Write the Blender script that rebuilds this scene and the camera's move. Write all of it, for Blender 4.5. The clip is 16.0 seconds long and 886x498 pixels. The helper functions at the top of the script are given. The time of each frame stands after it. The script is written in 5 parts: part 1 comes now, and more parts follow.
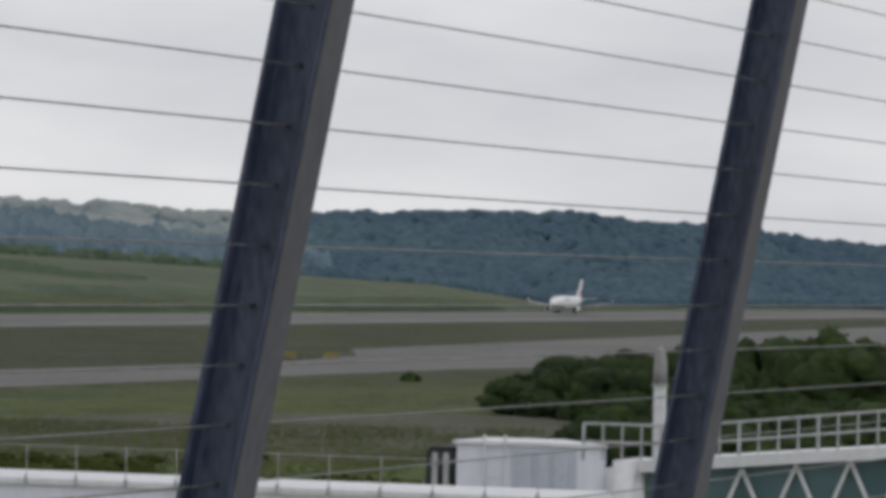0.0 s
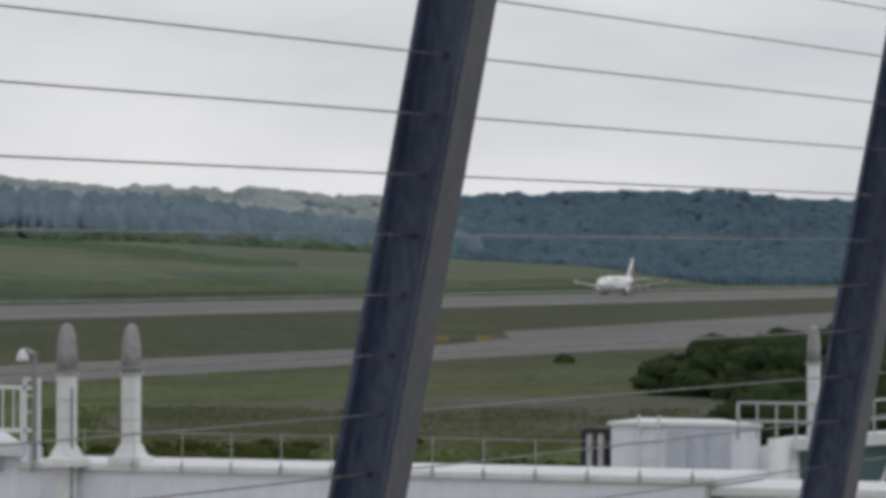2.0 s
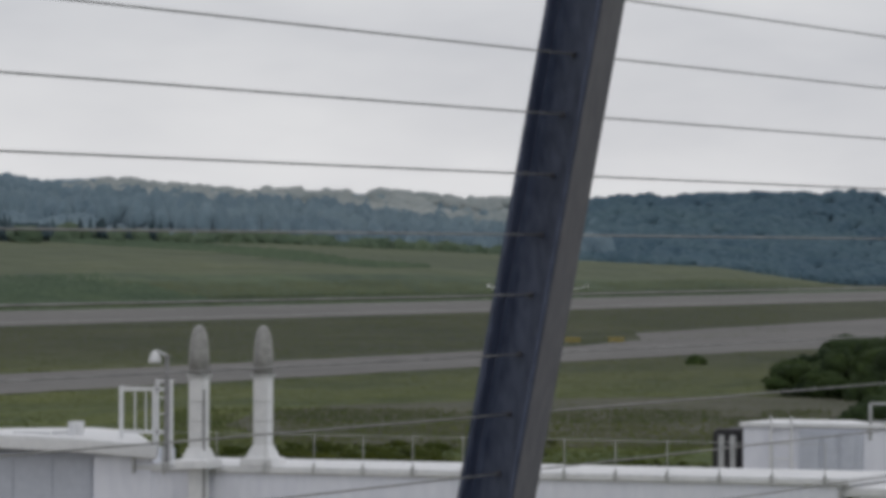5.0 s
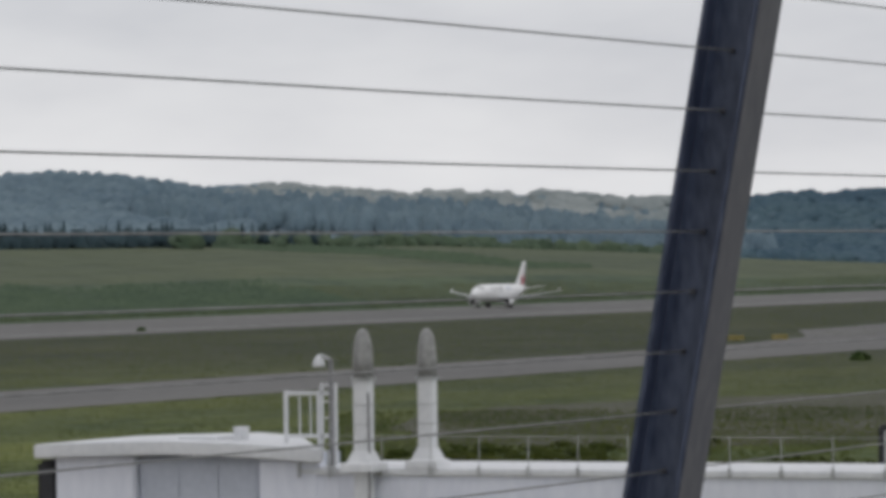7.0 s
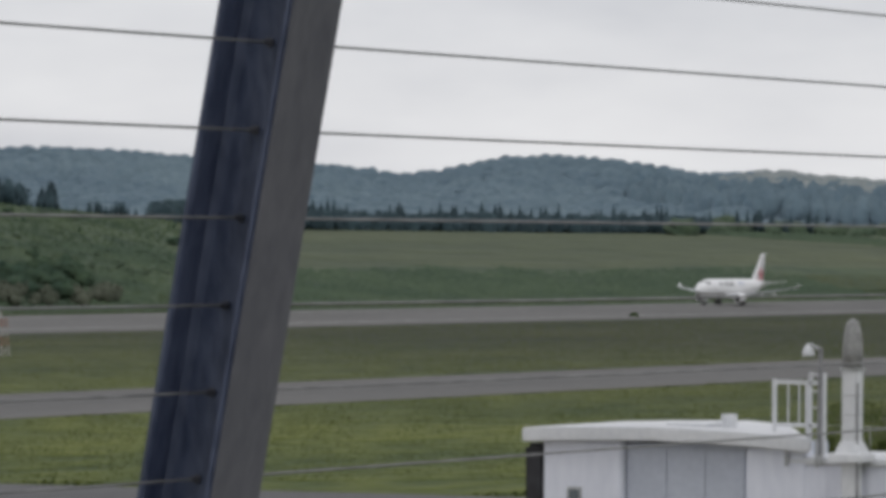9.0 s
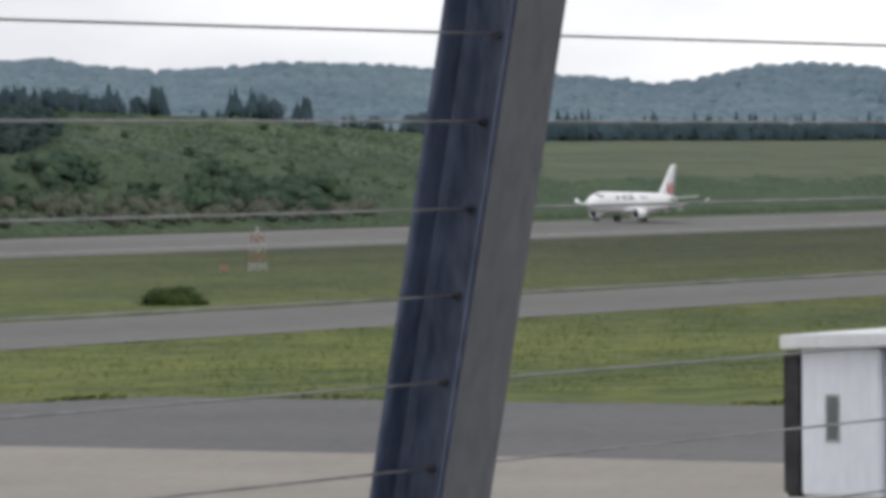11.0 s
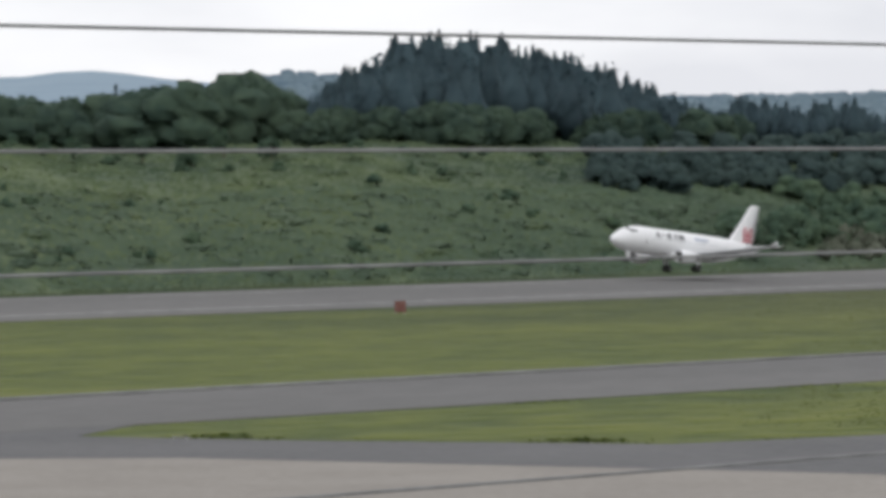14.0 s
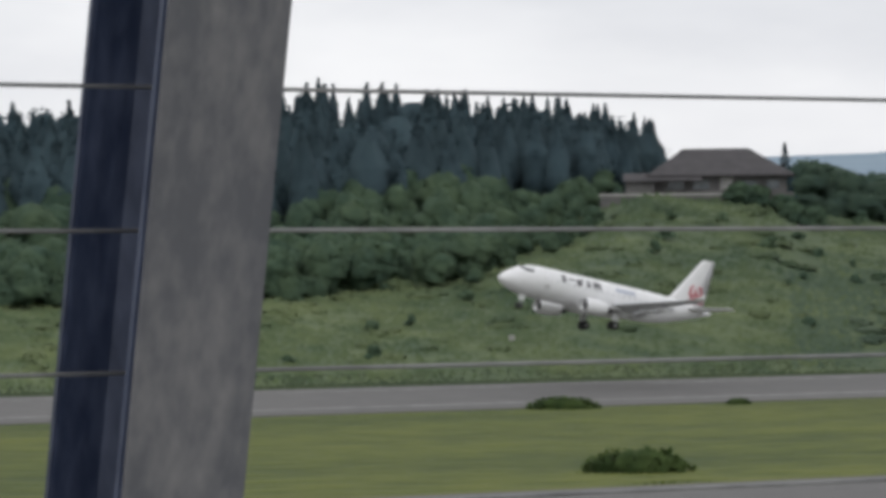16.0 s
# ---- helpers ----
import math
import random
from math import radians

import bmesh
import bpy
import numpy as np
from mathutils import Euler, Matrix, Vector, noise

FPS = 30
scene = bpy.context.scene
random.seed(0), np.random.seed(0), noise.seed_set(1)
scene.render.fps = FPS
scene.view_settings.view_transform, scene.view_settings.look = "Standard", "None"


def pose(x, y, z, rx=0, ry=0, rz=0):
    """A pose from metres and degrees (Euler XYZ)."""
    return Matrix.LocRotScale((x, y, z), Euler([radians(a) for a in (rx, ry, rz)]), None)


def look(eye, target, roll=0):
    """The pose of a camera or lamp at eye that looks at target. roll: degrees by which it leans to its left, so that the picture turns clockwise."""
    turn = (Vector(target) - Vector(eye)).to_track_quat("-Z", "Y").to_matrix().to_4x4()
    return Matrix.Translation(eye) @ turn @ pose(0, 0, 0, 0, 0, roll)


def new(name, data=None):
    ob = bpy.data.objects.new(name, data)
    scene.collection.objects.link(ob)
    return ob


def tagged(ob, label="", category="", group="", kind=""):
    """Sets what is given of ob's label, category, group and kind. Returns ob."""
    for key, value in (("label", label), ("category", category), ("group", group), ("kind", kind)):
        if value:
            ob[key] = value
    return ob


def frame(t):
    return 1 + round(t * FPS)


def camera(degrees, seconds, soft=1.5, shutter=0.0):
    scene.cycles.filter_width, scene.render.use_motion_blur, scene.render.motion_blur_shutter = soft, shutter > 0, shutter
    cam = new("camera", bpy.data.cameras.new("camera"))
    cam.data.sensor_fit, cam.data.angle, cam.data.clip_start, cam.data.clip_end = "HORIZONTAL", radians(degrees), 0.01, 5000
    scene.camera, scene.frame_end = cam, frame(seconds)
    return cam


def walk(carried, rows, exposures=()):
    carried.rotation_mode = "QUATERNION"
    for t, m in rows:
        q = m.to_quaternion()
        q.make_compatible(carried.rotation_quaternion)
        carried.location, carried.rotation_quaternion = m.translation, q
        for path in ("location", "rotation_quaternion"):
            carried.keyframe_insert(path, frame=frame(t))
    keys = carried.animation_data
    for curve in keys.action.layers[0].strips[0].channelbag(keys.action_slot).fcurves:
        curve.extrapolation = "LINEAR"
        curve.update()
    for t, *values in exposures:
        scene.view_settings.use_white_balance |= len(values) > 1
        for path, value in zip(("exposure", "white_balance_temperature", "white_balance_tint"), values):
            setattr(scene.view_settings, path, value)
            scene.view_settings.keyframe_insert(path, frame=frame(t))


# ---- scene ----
# An airliner takes off past an airport's wire-fenced observation deck.
# x runs along the runway, y away from the terminal, z up; the eye is 13.9 m above the airfield.
cam = camera(10.327, 16.0, soft=4.6)
walk(cam, [
    (0, pose(0.021, 0.030, 13.898, 90.221, -1.297, -71.278)),
    (0.5, pose(0.002, 0.023, 13.903, 90.448, -1.547, -71.065)),
    (1, pose(-0.012, 0.014, 13.904, 90.185, -1.071, -70.471)),
    (1.5, pose(-0.013, 0.021, 13.909, 90.575, -0.993, -69.773)),
    (2, pose(-0.002, 0.018, 13.906, 89.992, -0.300, -69.510)),
    (2.5, pose(0.002, 0.021, 13.907, 90.037, -0.067, -69.402)),
    (3, pose(0.003, 0.017, 13.904, 89.818, -0.306, -69.269)),
    (3.5, pose(0.008, 0.020, 13.904, 89.832, -0.274, -68.535)),
    (4, pose(0.008, 0.019, 13.905, 90.063, -0.297, -68.309)),
    (6.5, pose(0.009, 0.016, 13.901, 89.838, 0.547, -66.839)),
    (7, pose(0.001, 0.014, 13.901, 90.025, 0.713, -66.081)),
    (7.5, pose(0.001, 0.002, 13.902, 89.561, 0.234, -65.387)),
    (8, pose(0.007, -0.013, 13.908, 89.987, -0.749, -63.061)),
    (10.5, pose(0.021, -0.062, 13.898, 89.051, 0.591, -58.198)),
    (11, pose(0.010, -0.062, 13.896, 88.847, 0.448, -57.326)),
    (11.5, pose(-0.004, -0.062, 13.895, 88.847, 0.313, -55.540)),
    (12, pose(0.003, -0.053, 13.897, 89.172, 0.446, -54.416)),
    (12.5, pose(0.005, -0.034, 13.897, 89.131, 0.567, -52.724)),
    (13, pose(-0.000, -0.034, 13.898, 89.372, 0.589, -51.067)),
    (13.5, pose(-0.005, -0.021, 13.895, 89.064, 0.692, -48.798)),
    (14, pose(-0.006, -0.005, 13.895, 89.293, 0.669, -46.852)),
    (14.5, pose(-0.006, 0.022, 13.896, 89.534, 0.665, -44.992)),
    (15, pose(-0.010, 0.033, 13.896, 89.884, 0.514, -42.267)),
    (15.5, pose(-0.018, 0.039, 13.896, 90.219, 0.768, -39.703)),
    (16, pose(-0.025, 0.054, 13.896, 90.294, 0.585, -36.951)),
], [(t, e, 6340, 10) for t, e in ((0, -0.5), (0.5, -0.7), (1, -0.42), (1.5, -0.66), (2, -0.48), (2.5, -0.56), (3, -0.5), (3.5, -0.48), (4, -0.56), (6.5, -0.58), (7, -0.52), (8, -0.48), (10.5, -0.22), (11, -0.02), (12, -0.18), (12.5, -0.03), (13, -0.26), (13.5, -0.05), (14, -0.06), (14.5, -0.16), (15, -0.24), (15.5, -0.32), (16, -0.22))])

EYE_Z = 13.9
rng = np.random.default_rng(7)

# ---------------------------------------------------------------- light
world = bpy.data.worlds.new("overcast_sky")
scene.world = world
world.use_nodes = True
wn, wl = world.node_tree.nodes, world.node_tree.links
wn.clear()
sky = wn.new("ShaderNodeTexSky")
sky.sky_type, sky.sun_disc = "NISHITA", False
sky.sun_elevation, sky.sun_rotation = radians(52), radians(215)
sky_bg = wn.new("ShaderNodeBackground")
sky_bg.inputs["Strength"].default_value = 0.1
coords = wn.new("ShaderNodeTexCoord")
stretch = wn.new("ShaderNodeMapping")
stretch.inputs["Scale"].default_value = (1.0, 1.0, 3.2)
cloud = wn.new("ShaderNodeTexNoise")
cloud.inputs["Scale"].default_value, cloud.inputs["Detail"].default_value = 9.0, 5.0
cloud.inputs["Roughness"].default_value = 0.5
ramp = wn.new("ShaderNodeValToRGB")
ramp.color_ramp.elements[0].position, ramp.color_ramp.elements[0].color = 0.34, (0.60, 0.60, 0.625, 1)
ramp.color_ramp.elements[1].position, ramp.color_ramp.elements[1].color = 0.70, (0.80, 0.79, 0.79, 1)
cloud_bg = wn.new("ShaderNodeBackground")
cloud_bg.inputs["Strength"].default_value = 1.45
both = wn.new("ShaderNodeMixShader")
both.inputs[0].default_value = 0.92
out = wn.new("ShaderNodeOutputWorld")
wl.new(sky.outputs[0], sky_bg.inputs[0])
wl.new(coords.outputs["Generated"], stretch.inputs[0])
wl.new(stretch.outputs[0], cloud.inputs["Vector"])
wl.new(cloud.outputs["Fac"], ramp.inputs[0])
wl.new(ramp.outputs[0], cloud_bg.inputs[0])
wl.new(sky_bg.outputs[0], both.inputs[1])
wl.new(cloud_bg.outputs[0], both.inputs[2])
wl.new(both.outputs[0], out.inputs[0])

sun_data = bpy.data.lights.new("sun", "SUN")
sun_data.energy, sun_data.angle, sun_data.color = 0.7, radians(18), (1.0, 0.97, 0.92)
sun = new("sun", sun_data)
sun.matrix_basis = look((0, 0, 60), (60 * math.cos(radians(52)) * 0.57, 60 * math.cos(radians(52)) * 0.82, 60 - 60 * math.sin(radians(52))))


# ---------------------------------------------------------------- materials
def material(name, dark, light, scale=1.0, rough=0.7, metal=0.0, bump=0.0, fine=0.0, island=0.0, per_object=0.0, spread=(0.35, 0.65), stretch_by=(1, 1, 1), detail=6.0, east=None, leaf=False):
    """Two colours mixed by two scales of noise (scale, and fine times it), with bump, and variation from piece to piece."""
    m = bpy.data.materials.new(name)
    m.use_nodes = True
    n, l = m.node_tree.nodes, m.node_tree.links
    bsdf = n["Principled BSDF"]
    bsdf.inputs["Roughness"].default_value, bsdf.inputs["Metallic"].default_value = rough, metal
    tc = n.new("ShaderNodeTexCoord")
    mp = n.new("ShaderNodeMapping")
    mp.inputs["Scale"].default_value = stretch_by
    l.new(tc.outputs["Object"], mp.inputs[0])
    a = n.new("ShaderNodeTexNoise")
    a.inputs["Scale"].default_value, a.inputs["Detail"].default_value = scale, detail
    l.new(mp.outputs[0], a.inputs["Vector"])
    fac = a.outputs["Fac"]
    if fine:
        b = n.new("ShaderNodeTexNoise")
        b.inputs["Scale"].default_value, b.inputs["Detail"].default_value = scale * fine, 4.0
        l.new(mp.outputs[0], b.inputs["Vector"])
        mix = n.new("ShaderNodeMath")
        mix.operation = "ADD"
        half = n.new("ShaderNodeMath")
        half.operation = "MULTIPLY"
        half.inputs[1].default_value = 0.5
        l.new(fac, mix.inputs[0])
        l.new(b.outputs["Fac"], mix.inputs[1])
        l.new(mix.outputs[0], half.inputs[0])
        fac = half.outputs[0]
    r = n.new("ShaderNodeValToRGB")
    r.color_ramp.elements[0].position, r.color_ramp.elements[0].color = spread[0], (*dark, 1)
    r.color_ramp.elements[1].position, r.color_ramp.elements[1].color = spread[1], (*light, 1)
    l.new(fac, r.inputs[0])
    colour = r.outputs[0]
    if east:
        # darker, duller colours towards the airfield's far end
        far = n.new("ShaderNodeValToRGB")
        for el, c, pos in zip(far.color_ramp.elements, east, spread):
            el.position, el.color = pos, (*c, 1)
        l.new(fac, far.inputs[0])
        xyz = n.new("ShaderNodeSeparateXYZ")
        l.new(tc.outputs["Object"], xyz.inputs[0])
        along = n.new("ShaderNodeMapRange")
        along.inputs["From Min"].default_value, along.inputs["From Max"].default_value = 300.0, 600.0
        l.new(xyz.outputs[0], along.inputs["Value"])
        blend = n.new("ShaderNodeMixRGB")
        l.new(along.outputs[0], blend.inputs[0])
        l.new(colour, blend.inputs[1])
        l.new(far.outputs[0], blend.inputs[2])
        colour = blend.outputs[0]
    for amount, kind, socket in ((island, "ShaderNodeNewGeometry", "Random Per Island"), (per_object, "ShaderNodeObjectInfo", "Random")):
        if amount:
            g = n.new(kind)
            span = n.new("ShaderNodeMapRange")
            span.inputs["To Min"].default_value, span.inputs["To Max"].default_value = 1 - amount, 1 + amount
            hsv = n.new("ShaderNodeHueSaturation")
            l.new(g.outputs[socket], span.inputs["Value"])
            l.new(span.outputs[0], hsv.inputs["Value"])
            l.new(colour, hsv.inputs["Color"])
            colour = hsv.outputs[0]
    l.new(colour, bsdf.inputs["Base Color"])
    if leaf:
        # thin leaves let light through
        glow = n.new("ShaderNodeBsdfTranslucent")
        l.new(colour, glow.inputs["Color"])
        shared = n.new("ShaderNodeMixShader")
        shared.inputs[0].default_value = 0.45
        l.new(bsdf.outputs[0], shared.inputs[1])
        l.new(glow.outputs[0], shared.inputs[2])
        l.new(shared.outputs[0], n["Material Output"].inputs["Surface"])
    if bump:
        bp = n.new("ShaderNodeBump")
        bp.inputs["Strength"].default_value, bp.inputs["Distance"].default_value = bump, 0.5 / scale
        l.new(fac, bp.inputs["Height"])
        l.new(bp.outputs[0], bsdf.inputs["Normal"])
    return m


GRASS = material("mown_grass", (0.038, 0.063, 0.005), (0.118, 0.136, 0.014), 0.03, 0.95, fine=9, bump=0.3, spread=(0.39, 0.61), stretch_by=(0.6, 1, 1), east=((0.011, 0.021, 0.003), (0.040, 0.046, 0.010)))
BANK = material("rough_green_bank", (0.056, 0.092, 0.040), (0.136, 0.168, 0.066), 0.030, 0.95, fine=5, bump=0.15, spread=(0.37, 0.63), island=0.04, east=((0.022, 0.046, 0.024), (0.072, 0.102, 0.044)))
FIELD = material("hay_field", (0.055, 0.074, 0.040), (0.092, 0.108, 0.052), 0.006, 0.95, fine=9, bump=0.3, spread=(0.36, 0.62), stretch_by=(0.5, 2.5, 1))
TUFT = material("long_grass", (0.052, 0.080, 0.011), (0.098, 0.118, 0.020), 0.6, 0.9, island=0.12, leaf=True)
ASPHALT = material("worn_asphalt", (0.092, 0.090, 0.086), (0.146, 0.142, 0.135), 0.05, 0.9, fine=20, bump=0.1, stretch_by=(0.25, 1, 1))
APRON_ASPHALT = material("apron_asphalt", (0.082, 0.082, 0.082), (0.122, 0.120, 0.119), 0.06, 0.9, fine=15, bump=0.1)
CONCRETE = material("apron_concrete", (0.215, 0.195, 0.170), (0.280, 0.255, 0.222), 0.12, 0.9, fine=12, bump=0.1)
SEALANT = material("dark_sealant", (0.07, 0.07, 0.07), (0.12, 0.12, 0.12), 2.0, 0.9)
MARKING = material("faded_white_marking", (0.20, 0.20, 0.19), (0.34, 0.34, 0.32), 0.4, 0.8)
SHRUB = material("shrub_leaves", (0.026, 0.046, 0.020), (0.060, 0.082, 0.030), 0.03, 0.9, island=0.05, fine=8)
SHRUB_FAR = material("hedge_leaves", (0.044, 0.074, 0.044), (0.076, 0.110, 0.060), 0.03, 0.9, island=0.06, fine=7)
PALE_SHRUB = material("pale_shrub_leaves", (0.130, 0.152, 0.108), (0.195, 0.210, 0.155), 0.15, 0.9, island=0.10, leaf=True)
# Pale hillside scrub, the bluish part of its colour being painted haze.
PALE_SCRUB = material("hazed_pale_scrub", (0.160, 0.195, 0.200), (0.300, 0.322, 0.312), 0.012, 0.9, island=0.06, fine=5)
BUSH = material("bush_leaves", (0.056, 0.100, 0.028), (0.108, 0.162, 0.046), 0.5, 0.9, island=0.12, leaf=True)
WEEDS = material("weed_leaves", (0.040, 0.064, 0.009), (0.094, 0.112, 0.019), 0.02, 0.9, island=0.08, fine=8, leaf=True)
DRY_GRASS = material("dry_grass", (0.040, 0.050, 0.018), (0.080, 0.082, 0.044), 0.05, 0.95, island=0.15, fine=8)
GRAVEL = material("bare_gravel_ground", (0.038, 0.043, 0.020), (0.080, 0.078, 0.052), 0.05, 0.95, fine=14, bump=0.2, spread=(0.36, 0.62))
THICKET = material("thicket_leaves", (0.018, 0.038, 0.012), (0.066, 0.104, 0.024), 0.10, 0.9, island=0.10, fine=6, leaf=True)
# Broadleaf and conifer colours are lifted and blued to include haze.
BROADLEAF = material("hazed_broadleaf_leaves", (0.062, 0.116, 0.080), (0.130, 0.194, 0.108), 0.06, 0.9, island=0.06, fine=6, leaf=True)
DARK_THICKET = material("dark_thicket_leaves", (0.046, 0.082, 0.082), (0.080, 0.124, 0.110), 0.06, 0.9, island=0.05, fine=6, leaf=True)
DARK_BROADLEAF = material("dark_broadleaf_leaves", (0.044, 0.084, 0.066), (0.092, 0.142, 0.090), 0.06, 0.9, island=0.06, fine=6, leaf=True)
CONIFER = material("hazed_conifer_needles", (0.046, 0.082, 0.100), (0.076, 0.124, 0.140), 0.05, 0.9, island=0.12, fine=6, leaf=True)
# Far hill colours: distance haze is painted in as paler, bluer leaves.
HAZED_WOOD = material("hazed_wood_leaves", (0.092, 0.142, 0.182), (0.152, 0.212, 0.242), 0.008, 0.95, island=0.04, fine=9)
HAZED_DARK = material("hazed_conifer_wood", (0.034, 0.074, 0.112), (0.062, 0.110, 0.134), 0.006, 0.95, island=0.03, fine=5)
HAZY_HILL = material("hazed_blue_hill", (0.19, 0.27, 0.34), (0.25, 0.33, 0.39), 0.012, 0.95, fine=6, island=0.06)
BARK = material("bark", (0.06, 0.045, 0.03), (0.13, 0.10, 0.07), 3.0, 0.9, bump=0.4)
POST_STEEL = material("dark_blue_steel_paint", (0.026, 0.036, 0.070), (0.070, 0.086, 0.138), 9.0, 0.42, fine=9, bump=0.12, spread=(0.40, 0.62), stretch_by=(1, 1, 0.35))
# Front face tones for the posts, with the light on them painted in.
LIT_FACE_STEEL = material("lit_face_grey_steel", (0.098, 0.100, 0.110), (0.190, 0.186, 0.186), 16.0, 0.5, fine=5, bump=0.10, spread=(0.40, 0.66), stretch_by=(1, 1, 0.5))
DARK_FACE_STEEL = material("dull_blue_grey_steel_paint", (0.052, 0.054, 0.066), (0.092, 0.092, 0.102), 9.0, 0.5, fine=6, bump=0.06, stretch_by=(1, 1, 0.5))
FERRULE = material("dull_dark_steel", (0.06, 0.065, 0.08), (0.12, 0.12, 0.13), 20.0, 0.6, metal=0.3)
WIRE_STEEL = material("stainless_wire", (0.18, 0.18, 0.18), (0.28, 0.28, 0.275), 20.0, 0.5, metal=0.7)
WHITE_PANEL = material("white_painted_panel", (0.66, 0.68, 0.76), (0.80, 0.815, 0.88), 0.8, 0.45, fine=9, spread=(0.3, 0.7), stretch_by=(1, 1, 0.3))
ROOF_WHITE = material("white_roof_sheet", (0.60, 0.61, 0.63), (0.74, 0.745, 0.755), 0.7, 0.5, fine=11)
GREY_PANEL = material("light_grey_panel", (0.45, 0.48, 0.55), (0.54, 0.57, 0.64), 1.2, 0.5, fine=7)
CAP_MESH = material("weathered_grey_cap", (0.20, 0.20, 0.20), (0.36, 0.36, 0.35), 9.0, 0.8, fine=5, bump=0.4)
RUBBER = material("black_rubber", (0.018, 0.018, 0.02), (0.04, 0.04, 0.045), 3.0, 0.7)
POLE_GREY = material("dull_pole_paint", (0.16, 0.16, 0.165), (0.26, 0.26, 0.265), 5.0, 0.6)
GALVANISED = material("galvanised_steel", (0.36, 0.37, 0.37), (0.52, 0.53, 0.53), 5.0, 0.45, metal=0.5)
TEAL_GLASS = material("teal_tinted_glazing", (0.06, 0.125, 0.13), (0.11, 0.185, 0.19), 0.5, 0.12)
BLIND_GLASS = material("pale_window_glass", (0.30, 0.32, 0.35), (0.38, 0.40, 0.43), 0.7, 0.15)
WINDOW_GLASS = material("grey_window_glass", (0.10, 0.12, 0.13), (0.18, 0.20, 0.21), 0.7, 0.1)
SKIN = material("white_aircraft_paint", (0.78, 0.78, 0.78), (0.86, 0.86, 0.86), 0.6, 0.28, fine=8)
WING_GREY = material("wing_grey_paint", (0.50, 0.51, 0.53), (0.60, 0.61, 0.62), 0.7, 0.35, fine=6)
BARE_METAL = material("polished_metal", (0.55, 0.55, 0.56), (0.72, 0.72, 0.72), 3.0, 0.22, metal=1.0)
DARK_METAL = material("dark_fan_metal", (0.02, 0.02, 0.022), (0.06, 0.06, 0.065), 4.0, 0.5, metal=0.3)
COCKPIT_GLASS = material("cockpit_glass", (0.10, 0.105, 0.11), (0.15, 0.155, 0.16), 2.0, 0.08)
LIVERY_GREY = material("dark_livery_paint", (0.12, 0.12, 0.125), (0.18, 0.18, 0.185), 2.0, 0.4)
LIVERY_RED = material("red_livery_paint", (0.50, 0.15, 0.17), (0.58, 0.20, 0.22), 2.0, 0.4)
CABIN_GLASS = material("pale_cabin_window", (0.46, 0.47, 0.48), (0.56, 0.57, 0.58), 2.0, 0.15)
TYRE = material("tyre_rubber", (0.02, 0.02, 0.02), (0.05, 0.05, 0.05), 6.0, 0.8)
ORANGE = material("faded_orange_paint", (0.25, 0.15, 0.11), (0.32, 0.20, 0.15), 2.0, 0.7)
SIGN_WHITE = material("dull_white_paint", (0.34, 0.33, 0.31), (0.46, 0.45, 0.43), 2.0, 0.7)
SIGN_YELLOW = material("dull_yellow_sign_paint", (0.20, 0.17, 0.05), (0.28, 0.23, 0.08), 2.0, 0.7)
SIGN_RED = material("faded_red_sign_paint", (0.14, 0.055, 0.045), (0.20, 0.085, 0.07), 2.0, 0.7)
ROOF_BROWN = material("brown_roof_tiles", (0.050, 0.047, 0.050), (0.082, 0.076, 0.078), 0.8, 0.8, fine=9, bump=0.3)
HOUSE_WALL = material("weathered_house_wall", (0.10, 0.098, 0.096), (0.17, 0.165, 0.16), 0.5, 0.85, fine=7)
DECK = material("deck_concrete", (0.30, 0.30, 0.29), (0.42, 0.42, 0.40), 0.8, 0.9, fine=9, bump=0.2)
TERMINAL_WALL = material("terminal_wall_panel", (0.48, 0.48, 0.47), (0.58, 0.58, 0.57), 0.5, 0.7, fine=8)


# ---------------------------------------------------------------- mesh helpers
def thing(name, m, label, category, group="", kind=""):
    ob = new(name)
    ob.matrix_basis = m
    return tagged(ob, label, category, group, kind)


def finish(bm, name, mat, smooth=False):
    me = bpy.data.meshes.new(name)
    bm.normal_update()
    bm.to_mesh(me)
    bm.free()
    for mm in (mat if isinstance(mat, (list, tuple)) else [mat]):
        me.materials.append(mm)
    if smooth:
        me.polygons.foreach_set("use_smooth", [True] * len(me.polygons))
    return me


def part(name, bm, mat, parent, label="", smooth=False):
    ob = new(name, finish(bm, name, mat, smooth))
    ob.parent = parent
    return tagged(ob, label)


def mesh_arrays(name, verts, faces, mat, smooth=False):
    me = bpy.data.meshes.new(name)
    nv, nf, k = len(verts), len(faces), faces.shape[1]
    me.vertices.add(nv)
    me.vertices.foreach_set("co", np.asarray(verts, np.float32).ravel())
    me.loops.add(nf * k)
    me.loops.foreach_set("vertex_index", np.asarray(faces, np.int32).ravel())
    me.polygons.add(nf)
    me.polygons.foreach_set("loop_start", np.arange(0, nf * k, k, dtype=np.int32))
    me.polygons.foreach_set("use_smooth", np.full(nf, smooth))
    me.update(calc_edges=True)
    me.materials.append(mat)
    return me


def box(bm, lo, hi, bevel=0.0):
    lo, hi = Vector(lo), Vector(hi)
    made = bmesh.ops.create_cube(bm, size=1, matrix=Matrix.Translation((lo + hi) / 2) @ Matrix.Diagonal((*(hi - lo), 1)))
    if bevel:
        edges = {e for v in made["verts"] for e in v.link_edges}
        bmesh.ops.bevel(bm, geom=list(edges), offset=bevel, segments=2, affect="EDGES")
    return bm


def boxed(lo, hi, bevel=0.0):
    return box(bmesh.new(), lo, hi, bevel)


